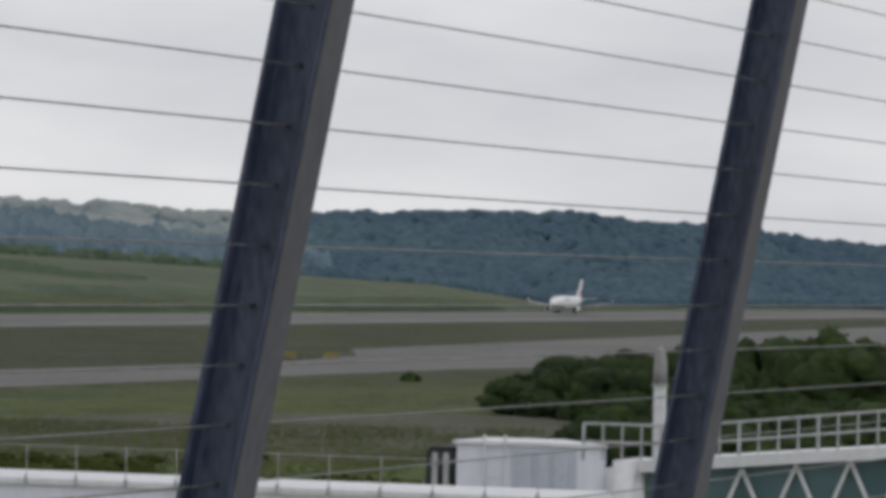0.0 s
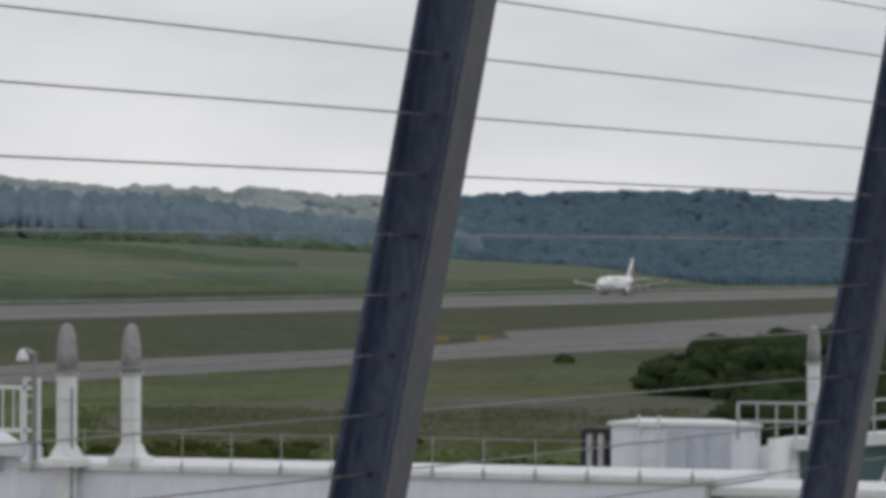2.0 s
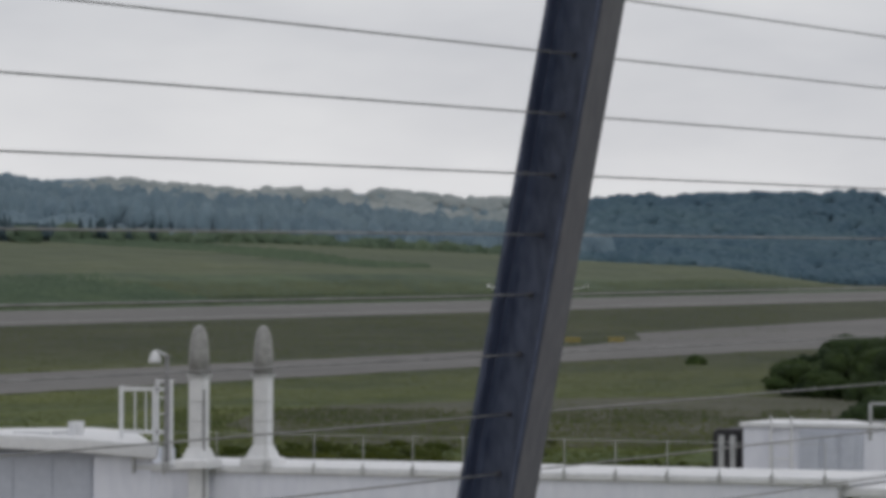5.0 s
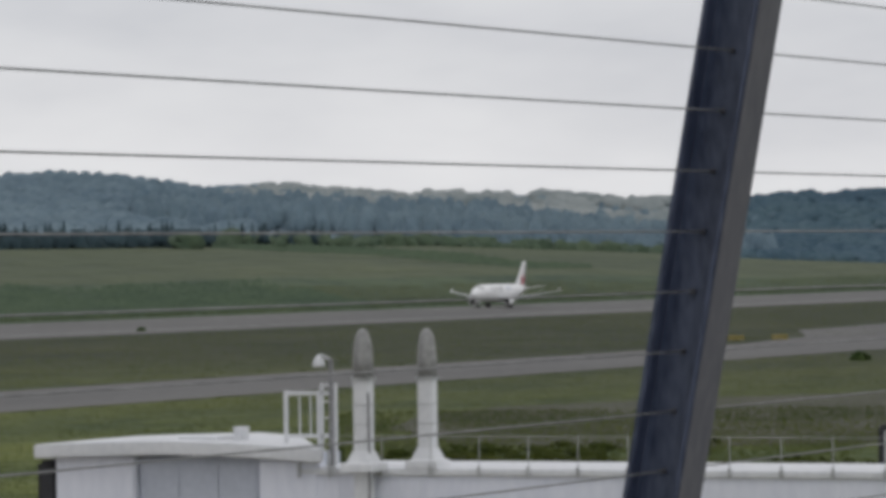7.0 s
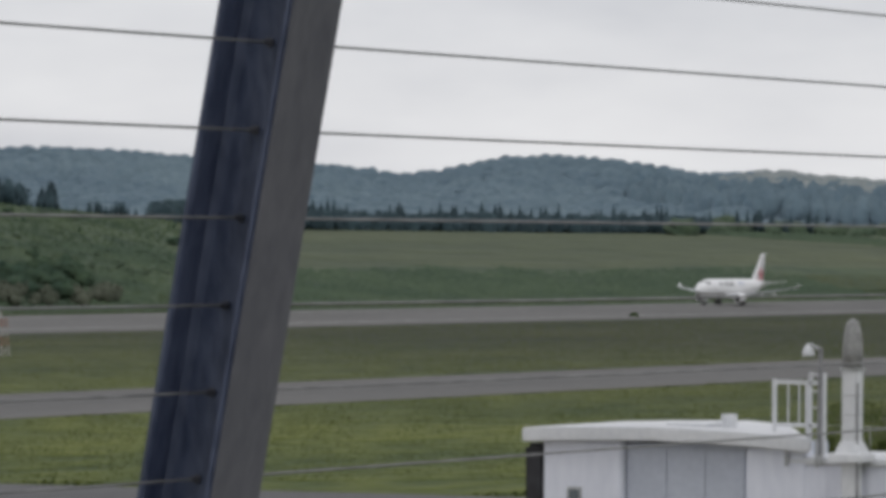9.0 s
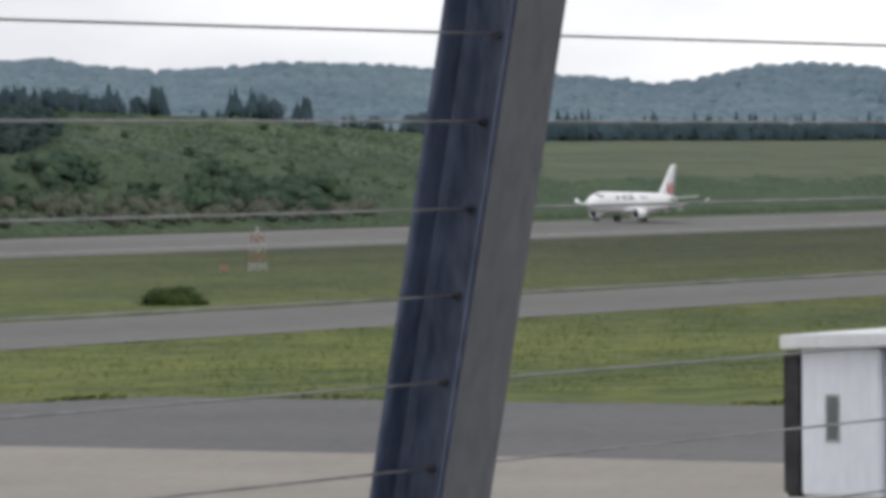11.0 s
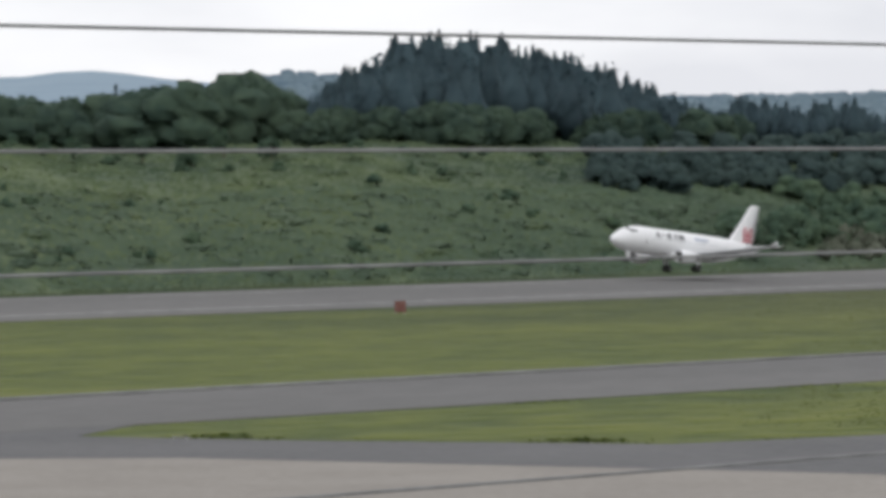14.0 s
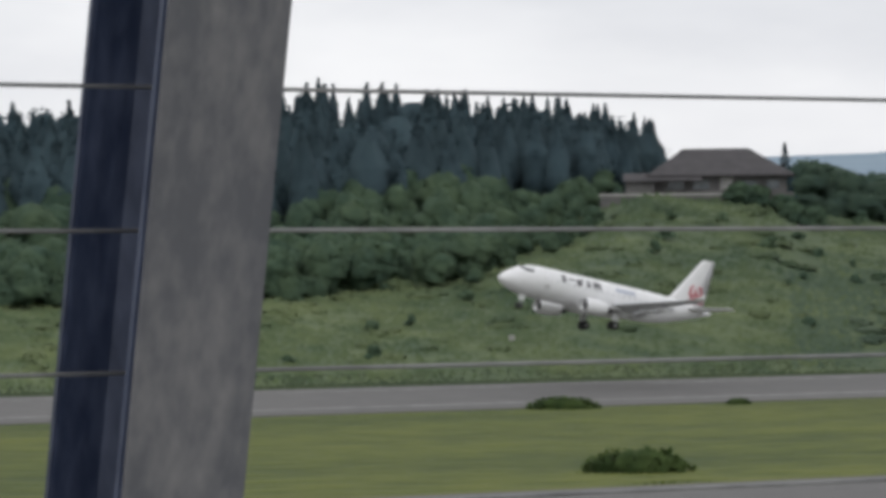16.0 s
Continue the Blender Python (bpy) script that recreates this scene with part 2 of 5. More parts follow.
def rod(bm, a, b, r, r2=None, sides=8):
    a, b = Vector(a), Vector(b)
    turn = (b - a).to_track_quat("Z", "Y").to_matrix().to_4x4()
    bmesh.ops.create_cone(bm, cap_ends=True, segments=sides, radius1=r, radius2=r if r2 is None else r2, depth=(b - a).length,
                          matrix=Matrix.Translation((a + b) / 2) @ turn)
    return bm


def loft(bm, rings, close=True):
    """Skin rings of points in order; both ends capped."""
    made = [[bm.verts.new(p) for p in ring] for ring in rings]
    n = len(made[0])
    for a, b in zip(made, made[1:]):
        for i in range(n if close else n - 1):
            bm.faces.new((a[i], a[(i + 1) % n], b[(i + 1) % n], b[i]))
    if close:
        bm.faces.new(list(reversed(made[0])))
        bm.faces.new(made[-1])
    bmesh.ops.recalc_face_normals(bm, faces=bm.faces[:])
    return bm


def smoothstep(a, b, v):
    t = min(1.0, max(0.0, (v - a) / (b - a)))
    return t * t * (3 - 2 * t)


# ---------------------------------------------------------------- terrain
RUN_NEAR, RUN_MID, RUN_FAR = 397.0, 427.0, 457.0
CROWN, FAR_EDGE = 1.34, 0.85
# azimuth, crest distance beyond the foot, crest elevation, middle distance, its elevation, hill distance
LAND = np.array([
    (26, 120, -0.20, 800, 1.00, 1500),
    (34, 120, -0.12, 800, 1.02, 1500),
    (37, 130, 0.05, 800, 1.02, 1500),
    (38.6, 150, 0.62, 830, 0.95, 2600),
    (39.3, 165, 0.98, 880, 0.94, 2600),
    (40.6, 170, 0.98, 920, 0.85, 4300),
    (41.3, 165, 0.62, 950, 0.48, 4300),
    (43, 150, 0.42, 950, 0.42, 4300),
    (45.0, 150, 0.55, 900, 0.50, 2600),
    (46.0, 150, 0.60, 890, 1.00, 2600),
    (47.2, 150, 0.58, 900, 1.06, 2600),
    (48.4, 150, 0.52, 920, 0.84, 2600),
    (49.6, 150, 0.50, 1000, 0.45, 2600),
    (52, 160, 0.50, 1100, 0.3, 2800),
    (55, 180, 0.38, 1200, 0.1, 2800),
    (58, 300, 0.10, 1350, 0.05, 2800),
    (60, 330, 0.09, 1400, 0.05, 2700),
    (61.5, 330, 0.08, 1450, 0.05, 2700),
    (63.3, 330, 0.08, 1500, 0.06, 2600),
    (66, 330, 0.06, 1600, 0.05, 2400),
    (68.5, 330, -0.05, 1750, -0.1, 2300),
    (69.8, 300, -0.14, 1800, -0.16, 2200),
    (71.2, 200, -0.20, 1850, -0.25, 2200),
    (72.7, 120, -0.42, 1900, -0.36, 2200),
    (74, 60, -0.42, 2000, -0.35, 2300),
    (76.4, 60, -0.38, 2200, -0.30, 2500),
    (80, 60, -0.30, 2700, -0.20, 3100),
])
# bearing and elevation of the far skyline, tree tops included
SKYLINE = np.array([
    (26, 1.2), (36, 1.2), (39, 1.3), (41.0, 1.37), (42.0, 1.39), (42.5, 1.45), (43.0, 1.45), (43.4, 1.37), (44.5, 1.26), (45.5, 1.22), (48, 1.05), (50.6, 1.05),
    (52.4, 1.08), (52.75, 1.12), (53.15, 1.02), (54.1, 0.96), (54.8, 1.0), (55.7, 1.05), (56.3, 1.03), (57.3, 0.96), (58.8, 0.87), (59.9, 0.77), (60.2, 0.79),
    (60.65, 0.90), (61.0, 0.96), (61.6, 0.98), (62.2, 0.95), (62.8, 0.87), (63.4, 0.78), (63.9, 0.83), (64.4, 0.82), (65.3, 0.72), (66.5, 0.72), (67.2, 0.72),
    (68.0, 0.63), (69.7, 0.56), (70.1, 0.62), (71.5, 0.65), (72.7, 0.68), (73.3, 0.62), (73.8, 0.56), (74.3, 0.56), (75.0, 0.50), (75.7, 0.42), (76.4, 0.36), (80, 0.12)])
SHEET_Y = (0.5, 30, 80, 150, 200, 240, 300, 350, RUN_NEAR, RUN_MID, RUN_FAR, 468.0, 482.0)


def sheet_reach(az):
    return 1.0 / math.cos(radians(min(abs(az), 80.0)))


def land(az):
    a = min(max(abs(az) if az > -80 else 80, 26), 80)
    return [np.interp(a, LAND[:, 0], LAND[:, k]) for k in range(1, 6)] + [np.interp(a, SKYLINE[:, 0], SKYLINE[:, 1]) - (0.075 if 46 < a < 78 else 0.03)]


def ridges(az):
    """Distance and height of the land's bends along one bearing, from the runway's far verge outwards."""
    foot = 482.0 * sheet_reach(az)
    dc, ec, rm, em, rh, eh = land(az)
    rc = foot + dc
    rm = max(rm, rc + 60)
    up = lambda r, e: EYE_Z + r * math.tan(radians(e))
    rise = 0.7 + 0.3 * math.sin(az * 1.7)
    return [(foot, 0.5), (foot + 0.35 * dc, 0.5 + (up(rc, ec) - 0.5) * (0.40 + 0.08 * rise)), (foot + 0.7 * dc, 0.5 + (up(rc, ec) - 0.5) * (0.78 + 0.05 * rise)),
            (rc, up(rc, ec)), (rm, up(rm, em) - 1.5), (rm + 0.5 * (rh - rm), up(rm, em) + 0.35 * (up(rh, eh) - up(rm, em))), (rh, up(rh, eh)),
            (rh + 180, up(rh, eh) - 12), (4900, min(up(rh, eh) - 30, 40))]


def ground_z(x, y):
    """The height of the ground sheet at a place on it."""
    az = math.degrees(math.atan2(x, y))
    r = math.hypot(x, y)
    yy = r / sheet_reach(az)
    if yy <= 482.0:
        return float(np.interp(yy, (0, RUN_NEAR, RUN_MID, RUN_FAR, 468, 482), (0, 0, CROWN, FAR_EDGE, 0.5, 0.5)))
    pts = ridges(az)
    return float(np.interp(r, [p[0] for p in pts], [p[1] for p in pts]))


def at(az, r):
    a = radians(az)
    x, y = r * math.sin(a), r * math.cos(a)
    return x, y, ground_z(x, y)


def build_ground():
    bearings = list(np.arange(24, 80.01, 0.4)) + list(range(84, 384, 6))
    cols = []
    for az in bearings:
        a = az if az <= 180 else az - 360
        k = sheet_reach(a)
        pts = [(y * k, ground_z(y * k * math.sin(radians(a)), y * k * math.cos(radians(a)))) for y in SHEET_Y]
        land_pts = ridges(a)
        for p, q in zip(land_pts, land_pts[1:]):
            pts += [(p[0] + (q[0] - p[0]) * s, p[1] + (q[1] - p[1]) * s) for s in (0.25, 0.5, 0.75, 1.0)]
        cols.append([(r * math.sin(radians(a)), r * math.cos(radians(a)), z) for r, z in pts])
    nc, nr = len(cols), len(cols[0])
    verts = np.array(cols).reshape(-1, 3)
    faces = np.array([(i * nr + j, ((i + 1) % nc) * nr + j, ((i + 1) % nc) * nr + j + 1, i * nr + j + 1) for i in range(nc) for j in range(nr - 1)])
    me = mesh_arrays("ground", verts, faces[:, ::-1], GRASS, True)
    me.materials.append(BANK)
    me.materials.append(FIELD)
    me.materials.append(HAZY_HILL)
    me.materials.append(HAZED_WOOD)
    me.materials.append(HAZED_DARK)

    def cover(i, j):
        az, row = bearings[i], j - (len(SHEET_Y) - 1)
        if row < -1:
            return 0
        # the far slopes wear the same haze-tinted colours as their trees
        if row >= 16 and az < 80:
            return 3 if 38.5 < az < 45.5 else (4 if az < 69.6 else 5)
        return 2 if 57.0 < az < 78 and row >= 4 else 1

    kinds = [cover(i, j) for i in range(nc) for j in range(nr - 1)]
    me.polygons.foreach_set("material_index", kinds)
    ob = new("ground", me)
    tagged(ob, "mown olive-green airfield grass rising to wooded hills", "ground", kind="structure")


build_ground()


def strip(name, outline, z, mat, label, category):
    """A flat paved area: an outline on the ground, with a thin edge."""
    bm = bmesh.new()
    face = bm.faces.new([bm.verts.new((x, y, z)) for x, y in outline])
    low = bmesh.ops.extrude_face_region(bm, geom=[face])
    for v in low["geom"]:
        if isinstance(v, bmesh.types.BMVert):
            v.co.z -= 0.3
    bmesh.ops.recalc_face_normals(bm, faces=bm.faces[:])
    ob = new(name, finish(bm, name, mat))
    return tagged(ob, label, category, kind="structure")


def build_runway():
    bm = bmesh.new()
    prof = [(RUN_NEAR, 0.0), (RUN_MID, CROWN), (RUN_FAR, FAR_EDGE)]
    rings = []
    for x in (-1200, 2600):
        rings.append([(x, y, z + 0.08) for y, z in prof] + [(x, y, z - 0.3) for y, z in reversed(prof)])
    loft(bm, rings)
    ob = new("runway", finish(bm, "runway", ASPHALT))
    tagged(ob, "long weathered grey asphalt runway with a slight crown", "runway", kind="structure")
    # centre line dashes and edge stripes
    for i in range(40):
        x = -300 + i * 50
        b = boxed((x, RUN_MID - 0.45, CROWN + 0.05), (x + 30, RUN_MID + 0.45, CROWN + 0.084))
        tagged(part("centre_line_dash", b, MARKING, ob), "faded white centre line dash")
    for y, z in ((RUN_NEAR + 7.5, 0.335), (RUN_FAR - 7.5, 0.9725)):
        b = bmesh.new()
        slope = CROWN / 30 if y < RUN_MID else (FAR_EDGE - CROWN) / 30
        ring = lambda x: [(x, y - 0.5, z - 0.5 * slope + 0.084), (x, y + 0.5, z + 0.5 * slope + 0.084), (x, y + 0.5, z + 0.02), (x, y - 0.5, z + 0.02)]
        loft(b, [ring(-600), ring(2000)])
        tagged(part("edge_stripe", b, MARKING, ob), "faded white runway edge stripe")


build_runway()

taxiway = strip("taxiway", [(-900, 213), (640, 213), (700, 205), (900, 205), (1400, 205), (1400, 330), (900, 288), (770, 277), (715, 256), (660, 246), (-900, 246)], 0.06,
                ASPHALT, "grey asphalt taxiway parallel to the runway", "taxiway")
apron_edge = strip("apron_asphalt", [(-300, 30), (320, 30), (232, 120), (225, 164), (200, 171), (192, 192), (189, 206), (200, 212.9), (-300, 212.9)], 0.05,
                   APRON_ASPHALT, "dark grey asphalt apron shoulder", "apron")
strip("apron_concrete", [(-300, 29), (196, 29), (188, 112), (183, 150), (176, 184), (168, 195), (-300, 195)], 0.075, CONCRETE, "pale tan concrete aircraft apron", "apron")


strip("gravel_patch", [(324, 143), (350, 160), (378, 170), (399, 172), (424, 163), (442, 148), (436, 120), (402, 108), (362, 104), (334, 110), (318, 124)], 0.045, GRAVEL, "bare grey-brown gravelly patch in the rough grass", "ground")


# ---------------------------------------------------------------- the deck and its wire fence
FENCE_Y, LEAN, POST_GAP, POST_X = 2.8, 0.1882, 2.7455, 4.5511
DECK_Z = EYE_Z - 1.55


def build_deck():
    bm = boxed((-30, -6, DECK_Z - 0.4), (40, 3.6, DECK_Z), 0.02)
    tagged(new("deck_floor", finish(bm, "deck_floor", DECK)), "grey concrete floor of the observation deck", "floor", kind="structure")
    bm = boxed((-30, -6, -0.2), (40, 3.4, DECK_Z - 0.403))
    tagged(new("wall_terminal", finish(bm, "wall_terminal", TERMINAL_WALL)), "pale panelled terminal wall under the deck", "wall", kind="structure")


def fence_at(z):
    return FENCE_Y - LEAN * (z - EYE_Z)


def build_fence():
    fence = thing("wire_fence", pose(0, 0, 0), "leaning dark steel fence posts strung with thin steel wires", "fence")
    lo, hi = DECK_Z, EYE_Z + 1.25
    half_x, half_y, flange, web = 0.0497, 0.0473, 0.009, 0.0035
    # one H section: two flanges joined by a web, with small fillets
    sec = [(-half_x, -half_y), (half_x, -half_y), (half_x, -half_y + flange), (web + 0.008, -half_y + flange), (web, -half_y + flange + 0.008),
           (web, half_y - flange - 0.008), (web + 0.008, half_y - flange), (half_x, half_y - flange), (half_x, half_y), (-half_x, half_y),
           (-half_x, half_y - flange), (-web - 0.008, half_y - flange), (-web, half_y - flange - 0.008), (-web, -half_y + flange + 0.008),
           (-web - 0.008, -half_y + flange), (-half_x, -half_y + flange)]
    posts = []
    for j in range(-3, 4):
        x0 = POST_X + j * POST_GAP
        bm = bmesh.new()
        loft(bm, [[(x0 + x, fence_at(z) + y, z) for x, y in sec] for z in (lo, hi)])
        edges = [e for e in bm.edges if abs(e.verts[0].co.z - e.verts[1].co.z) > 1]
        corner = [e for e in edges if abs(abs(e.verts[0].co.x - x0) - half_x) < 1e-4]
        bmesh.ops.bevel(bm, geom=corner, offset=0.0022, segments=2, affect="EDGES")
        post = part("post", bm, POST_STEEL, fence)
        # mottled front flange skin; its paler tone paints in light on that face
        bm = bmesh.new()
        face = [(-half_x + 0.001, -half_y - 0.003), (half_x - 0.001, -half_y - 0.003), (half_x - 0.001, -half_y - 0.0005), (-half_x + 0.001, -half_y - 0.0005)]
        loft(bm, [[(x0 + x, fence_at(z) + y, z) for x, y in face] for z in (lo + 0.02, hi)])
        part("front_flange", bm, LIT_FACE_STEEL if j < 0 else DARK_FACE_STEEL, post, "mottled grey front face with its light painted in")
        part("base_plate", box(bmesh.new(), (x0 - 0.11, fence_at(lo) - 0.11, lo), (x0 + 0.11, fence_at(lo) + 0.11, lo + 0.012), 0.002), POST_STEEL, post)
        posts.append((x0, post))
    for k in range(-14, 12):
        z = EYE_Z + 0.0271 + k * 0.09534
        y = fence_at(z)
        part("wire", rod(bmesh.new(), (POST_X - 3.4 * POST_GAP, y, z), (POST_X + 3.4 * POST_GAP, y, z), 0.0015, sides=6), WIRE_STEEL, fence, "thin stainless steel wire")
        for x0, post in posts:
            bm = rod(bmesh.new(), (x0 - 0.009, y, z), (x0 + 0.009, y, z), 0.005, sides=6)
            rod(bm, (x0 - 0.018, y, z), (x0 - 0.008, y, z), 0.003, sides=6)
            part("wire_ferrule", bm, FERRULE, post)


build_deck()
build_fence()


# ---------------------------------------------------------------- vegetation
def unit_vectors(n, gen):
    v = gen.normal(size=(n, 3))
    return v / np.linalg.norm(v, axis=1)[:, None]


def leaf_quads(centres, sizes, gen, out=None, loose=0.75):
    """Small turned leaf sprays: one bent quad each, its front side outwards."""
    n = len(centres)
    face = unit_vectors(n, gen) * loose + (0 if out is None else out)
    face /= np.linalg.norm(face, axis=1)[:, None] + 1e-9
    a = np.cross(face, unit_vectors(n, gen))
    a /= np.linalg.norm(a, axis=1)[:, None] + 1e-9
    b = np.cross(a, face)
    s = np.asarray(sizes)[:, None]
    long = gen.uniform(0.8, 1.3, (n, 1))
    v = np.stack([centres - a * s * 0.5 * long, centres + b * s * 0.42, centres + a * s * 0.55 * long, centres - b * s * 0.36], 1)
    return v.reshape(-1, 3), np.arange(4 * n).reshape(-1, 4)


def outward(p, h):
    """The way out of a crown of height h at each point, leaning upwards."""
    d = p - np.array((0, 0, 0.35 * h))
    return d / (np.linalg.norm(d, axis=1)[:, None] + 1e-9)


def set_normals(me, normals):
    me.polygons.foreach_set("use_smooth", [True] * len(me.polygons))
    me.normals_split_custom_set_from_vertices(np.asarray(normals, np.float32))


def broad_points(n, gen, h, w, lobes=6):
    """Points over the shells of several lobes that make up one uneven crown of height h and width w."""
    c = np.clip(gen.normal(size=(lobes, 3)), -1.25, 1.25) * np.array([0.24, 0.24, 0.16]) * np.array([w, w, h])
    c[:, 2] += 0.56 * h
    c[0] = (0, 0, 0.62 * h)
    r = gen.uniform(0.22, 0.36, lobes) * min(w, h * 1.2)
    k = gen.integers(0, lobes, n)
    p = c[k] + unit_vectors(n, gen) * (r[k] * gen.uniform(0.72, 1.08, n))[:, None]
    p[:, 2] = np.maximum(p[:, 2], 0.04 * h)
    return p


def conifer_points(n, gen, h, w):
    """Points over the drooping tiers of one pointed crown."""
    u = gen.uniform(0, 1, n) ** 1.35
    tier = 0.82 + 0.18 * np.cos(u * 40 + gen.uniform(0, 6))
    rad = 0.5 * w * (1 - u) ** 0.85 * tier * gen.uniform(0.55, 1.08, n)
    th = gen.uniform(0, 2 * np.pi, n)
    return np.stack([rad * np.cos(th), rad * np.sin(th), h * (0.06 + 0.95 * u) - 0.25 * rad], 1)


def core(h, w, pointed, gen, sides=7):
    """The dense inner mass of a crown, as a rough closed solid of tiers."""
    prof = ((0.02, 0.34), (0.2, 0.38), (0.4, 0.31), (0.6, 0.22), (0.8, 0.11), (0.99, 0.01)) if pointed else ((0.06, 0.18), (0.3, 0.30), (0.62, 0.30), (0.86, 0.12))
    v = []
    for z, r in prof:
        th = np.arange(sides) * 2 * np.pi / sides + gen.uniform(0, 1)
        rr = r * w * gen.uniform(0.7, 1.15, sides)
        v.append(np.stack([rr * np.cos(th), rr * np.sin(th), np.full(sides, z * h)], 1))
    v = np.concatenate(v)
    f = [(i * sides + j, i * sides + (j + 1) % sides, (i + 1) * sides + (j + 1) % sides, (i + 1) * sides + j) for i in range(len(prof) - 1) for j in range(sides)]
    return v, np.array(f)


def wood(name, spots, mat, label, category, seed, leaves=70, leaf=0.16, pointed=0.0, group=""):
    """Many trees as one body of foliage. spots: x, y, z, height, width of each."""
    gen = np.random.default_rng(seed)
    vs, fs, ns, off = [], [], [], 0
    for x, y, z, h, w in spots:
        is_pointed = gen.uniform() < pointed
        p = conifer_points(leaves, gen, h, w) if is_pointed else broad_points(leaves, gen, h, w)
        o = outward(p, h)
        v, f = leaf_quads(p, gen.uniform(0.7, 1.3, leaves) * leaf * (w if not is_pointed else 0.5 * (w + 0.4 * h)), gen, o)
        cv, cf = core(h, w, is_pointed, gen)
        for a, b, c in ((v, f, np.repeat(o, 4, 0)), (cv, cf, outward(cv, h))):
            vs.append(a + (x, y, z - 0.03 * h))
            fs.append(b + off)
            ns.append(c)
            off += len(a)
    me = mesh_arrays(name, np.concatenate(vs), np.concatenate(fs), mat)
    set_normals(me, np.concatenate(ns))
    return tagged(new(name, me), label, category, group, "stuff")


def crowns(name, spots, mat, label, category, seed, sides=9, lift=0.7, lumps=0.16, sunk=0.3, sprays=0, spray=0.0):
    """A closed canopy as one body: each tree a lumpy rounded crown among its neighbours, with sprays of leaves over it."""
    gen = np.random.default_rng(seed)
    sp = np.array(spots)
    n, phis = len(sp), np.radians((0, 32, 62, 92, 125))
    th = np.arange(sides) * 2 * np.pi / sides
    unit = [(0, 0, 1)] + [(math.sin(p) * math.cos(a + 0.3 * k), math.sin(p) * math.sin(a + 0.3 * k), math.cos(p)) for k, p in enumerate(phis[1:]) for a in th]
    unit = np.array(unit)
    m = len(unit)
    tris = [(0, 1 + i, 1 + (i + 1) % sides) for i in range(sides)]
    for k in range(len(phis) - 2):
        a, b = 1 + k * sides, 1 + (k + 1) * sides
        for i in range(sides):
            j = (i + 1) % sides
            tris += [(a + i, b + i, b + j), (a + i, b + j, a + j)]
    size = np.stack([0.5 * sp[:, 4], 0.5 * sp[:, 4], 0.55 * sp[:, 3]], 1)
    v = unit[None] * size[:, None, :] * gen.uniform(1 - lumps, 1 + lumps, (n, m, 1))
    v += sp[:, None, :3] + np.stack([0 * sp[:, 3], 0 * sp[:, 3], (0.45 - sunk) * sp[:, 3]], 1)[:, None, :]
    normals = np.tile(unit[None] + np.array((0, 0, lift)), (n, 1, 1)) + gen.normal(0, 0.12, (n, m, 3))
    f = (np.array(tris)[None] + (np.arange(n) * m)[:, None, None]).reshape(-1, 3)
    v, normals = v.reshape(-1, 3), normals.reshape(-1, 3)
    if sprays:
        d = unit_vectors(n * sprays, gen)
        d[:, 2] = np.where(d[:, 2] < -0.2, -d[:, 2], d[:, 2])
        k = np.repeat(np.arange(n), sprays)
        p = d * size[k] * gen.uniform(0.92, 1.14, (n * sprays, 1)) + sp[k, :3]
        p[:, 2] += (0.45 - sunk) * sp[k, 3]
        lv, lf = leaf_quads(p, gen.uniform(0.7, 1.3, n * sprays) * spray, gen, d, 0.9)
        lf = np.concatenate([lf[:, [0, 1, 2]], lf[:, [0, 2, 3]]]) + len(v)
        soft = d + np.array((0, 0, lift)) + gen.normal(0, 0.25, d.shape)
        v, f, normals = np.concatenate([v, lv]), np.concatenate([f, lf]), np.concatenate([normals, np.repeat(soft, 4, 0)])
    me = mesh_arrays(name, v, f, mat, True)
    set_normals(me, normals / np.linalg.norm(normals, axis=1)[:, None])
    return tagged(new(name, me), label, category, "", "stuff")


def lobes(spots, k, seed):
    """Split each crown into k smaller overlapping lobes."""
    gen = np.random.default_rng(seed)
    made = []
    for x, y, z, h, w in spots:
        for i in range(k):
            a, q = gen.uniform(0, 6.28), gen.uniform(0, 1) ** 0.6
            up = gen.uniform(0.05, 0.52) if i else 0.6
            rad = 0.34 * w * q * math.sqrt(max(0.1, 1 - (up / 0.75) ** 2)) if i else 0.0
            hh = h * gen.uniform(0.30, 0.46)
            made.append((x + rad * math.cos(a), y + rad * math.sin(a), z + up * h, hh, w * gen.uniform(0.36, 0.58)))
    return made


def scatter(n, az, r, h, w, seed, keep=None):
    """Spots spread over a range of bearings and distances; h, w: ranges of height, and of width over height."""
    gen = np.random.default_rng(seed)
    spots = []
    for _ in range(n):
        a = gen.uniform(*az)
        lo, hi = (r(a) if callable(r) else r)
        d = gen.uniform(lo, hi)
        if keep is not None and not keep(a, d, gen):
            continue
        x, y, z = at(a, d)
        hh = gen.uniform(*h)
        spots.append((x, y, z, hh, hh * gen.uniform(*w)))
    return spots


def crest(az):
    return 482.0 * sheet_reach(az) + land(az)[0]


def foot(az):
    return 482.0 * sheet_reach(az)


def hill(az):
    return land(az)[4]


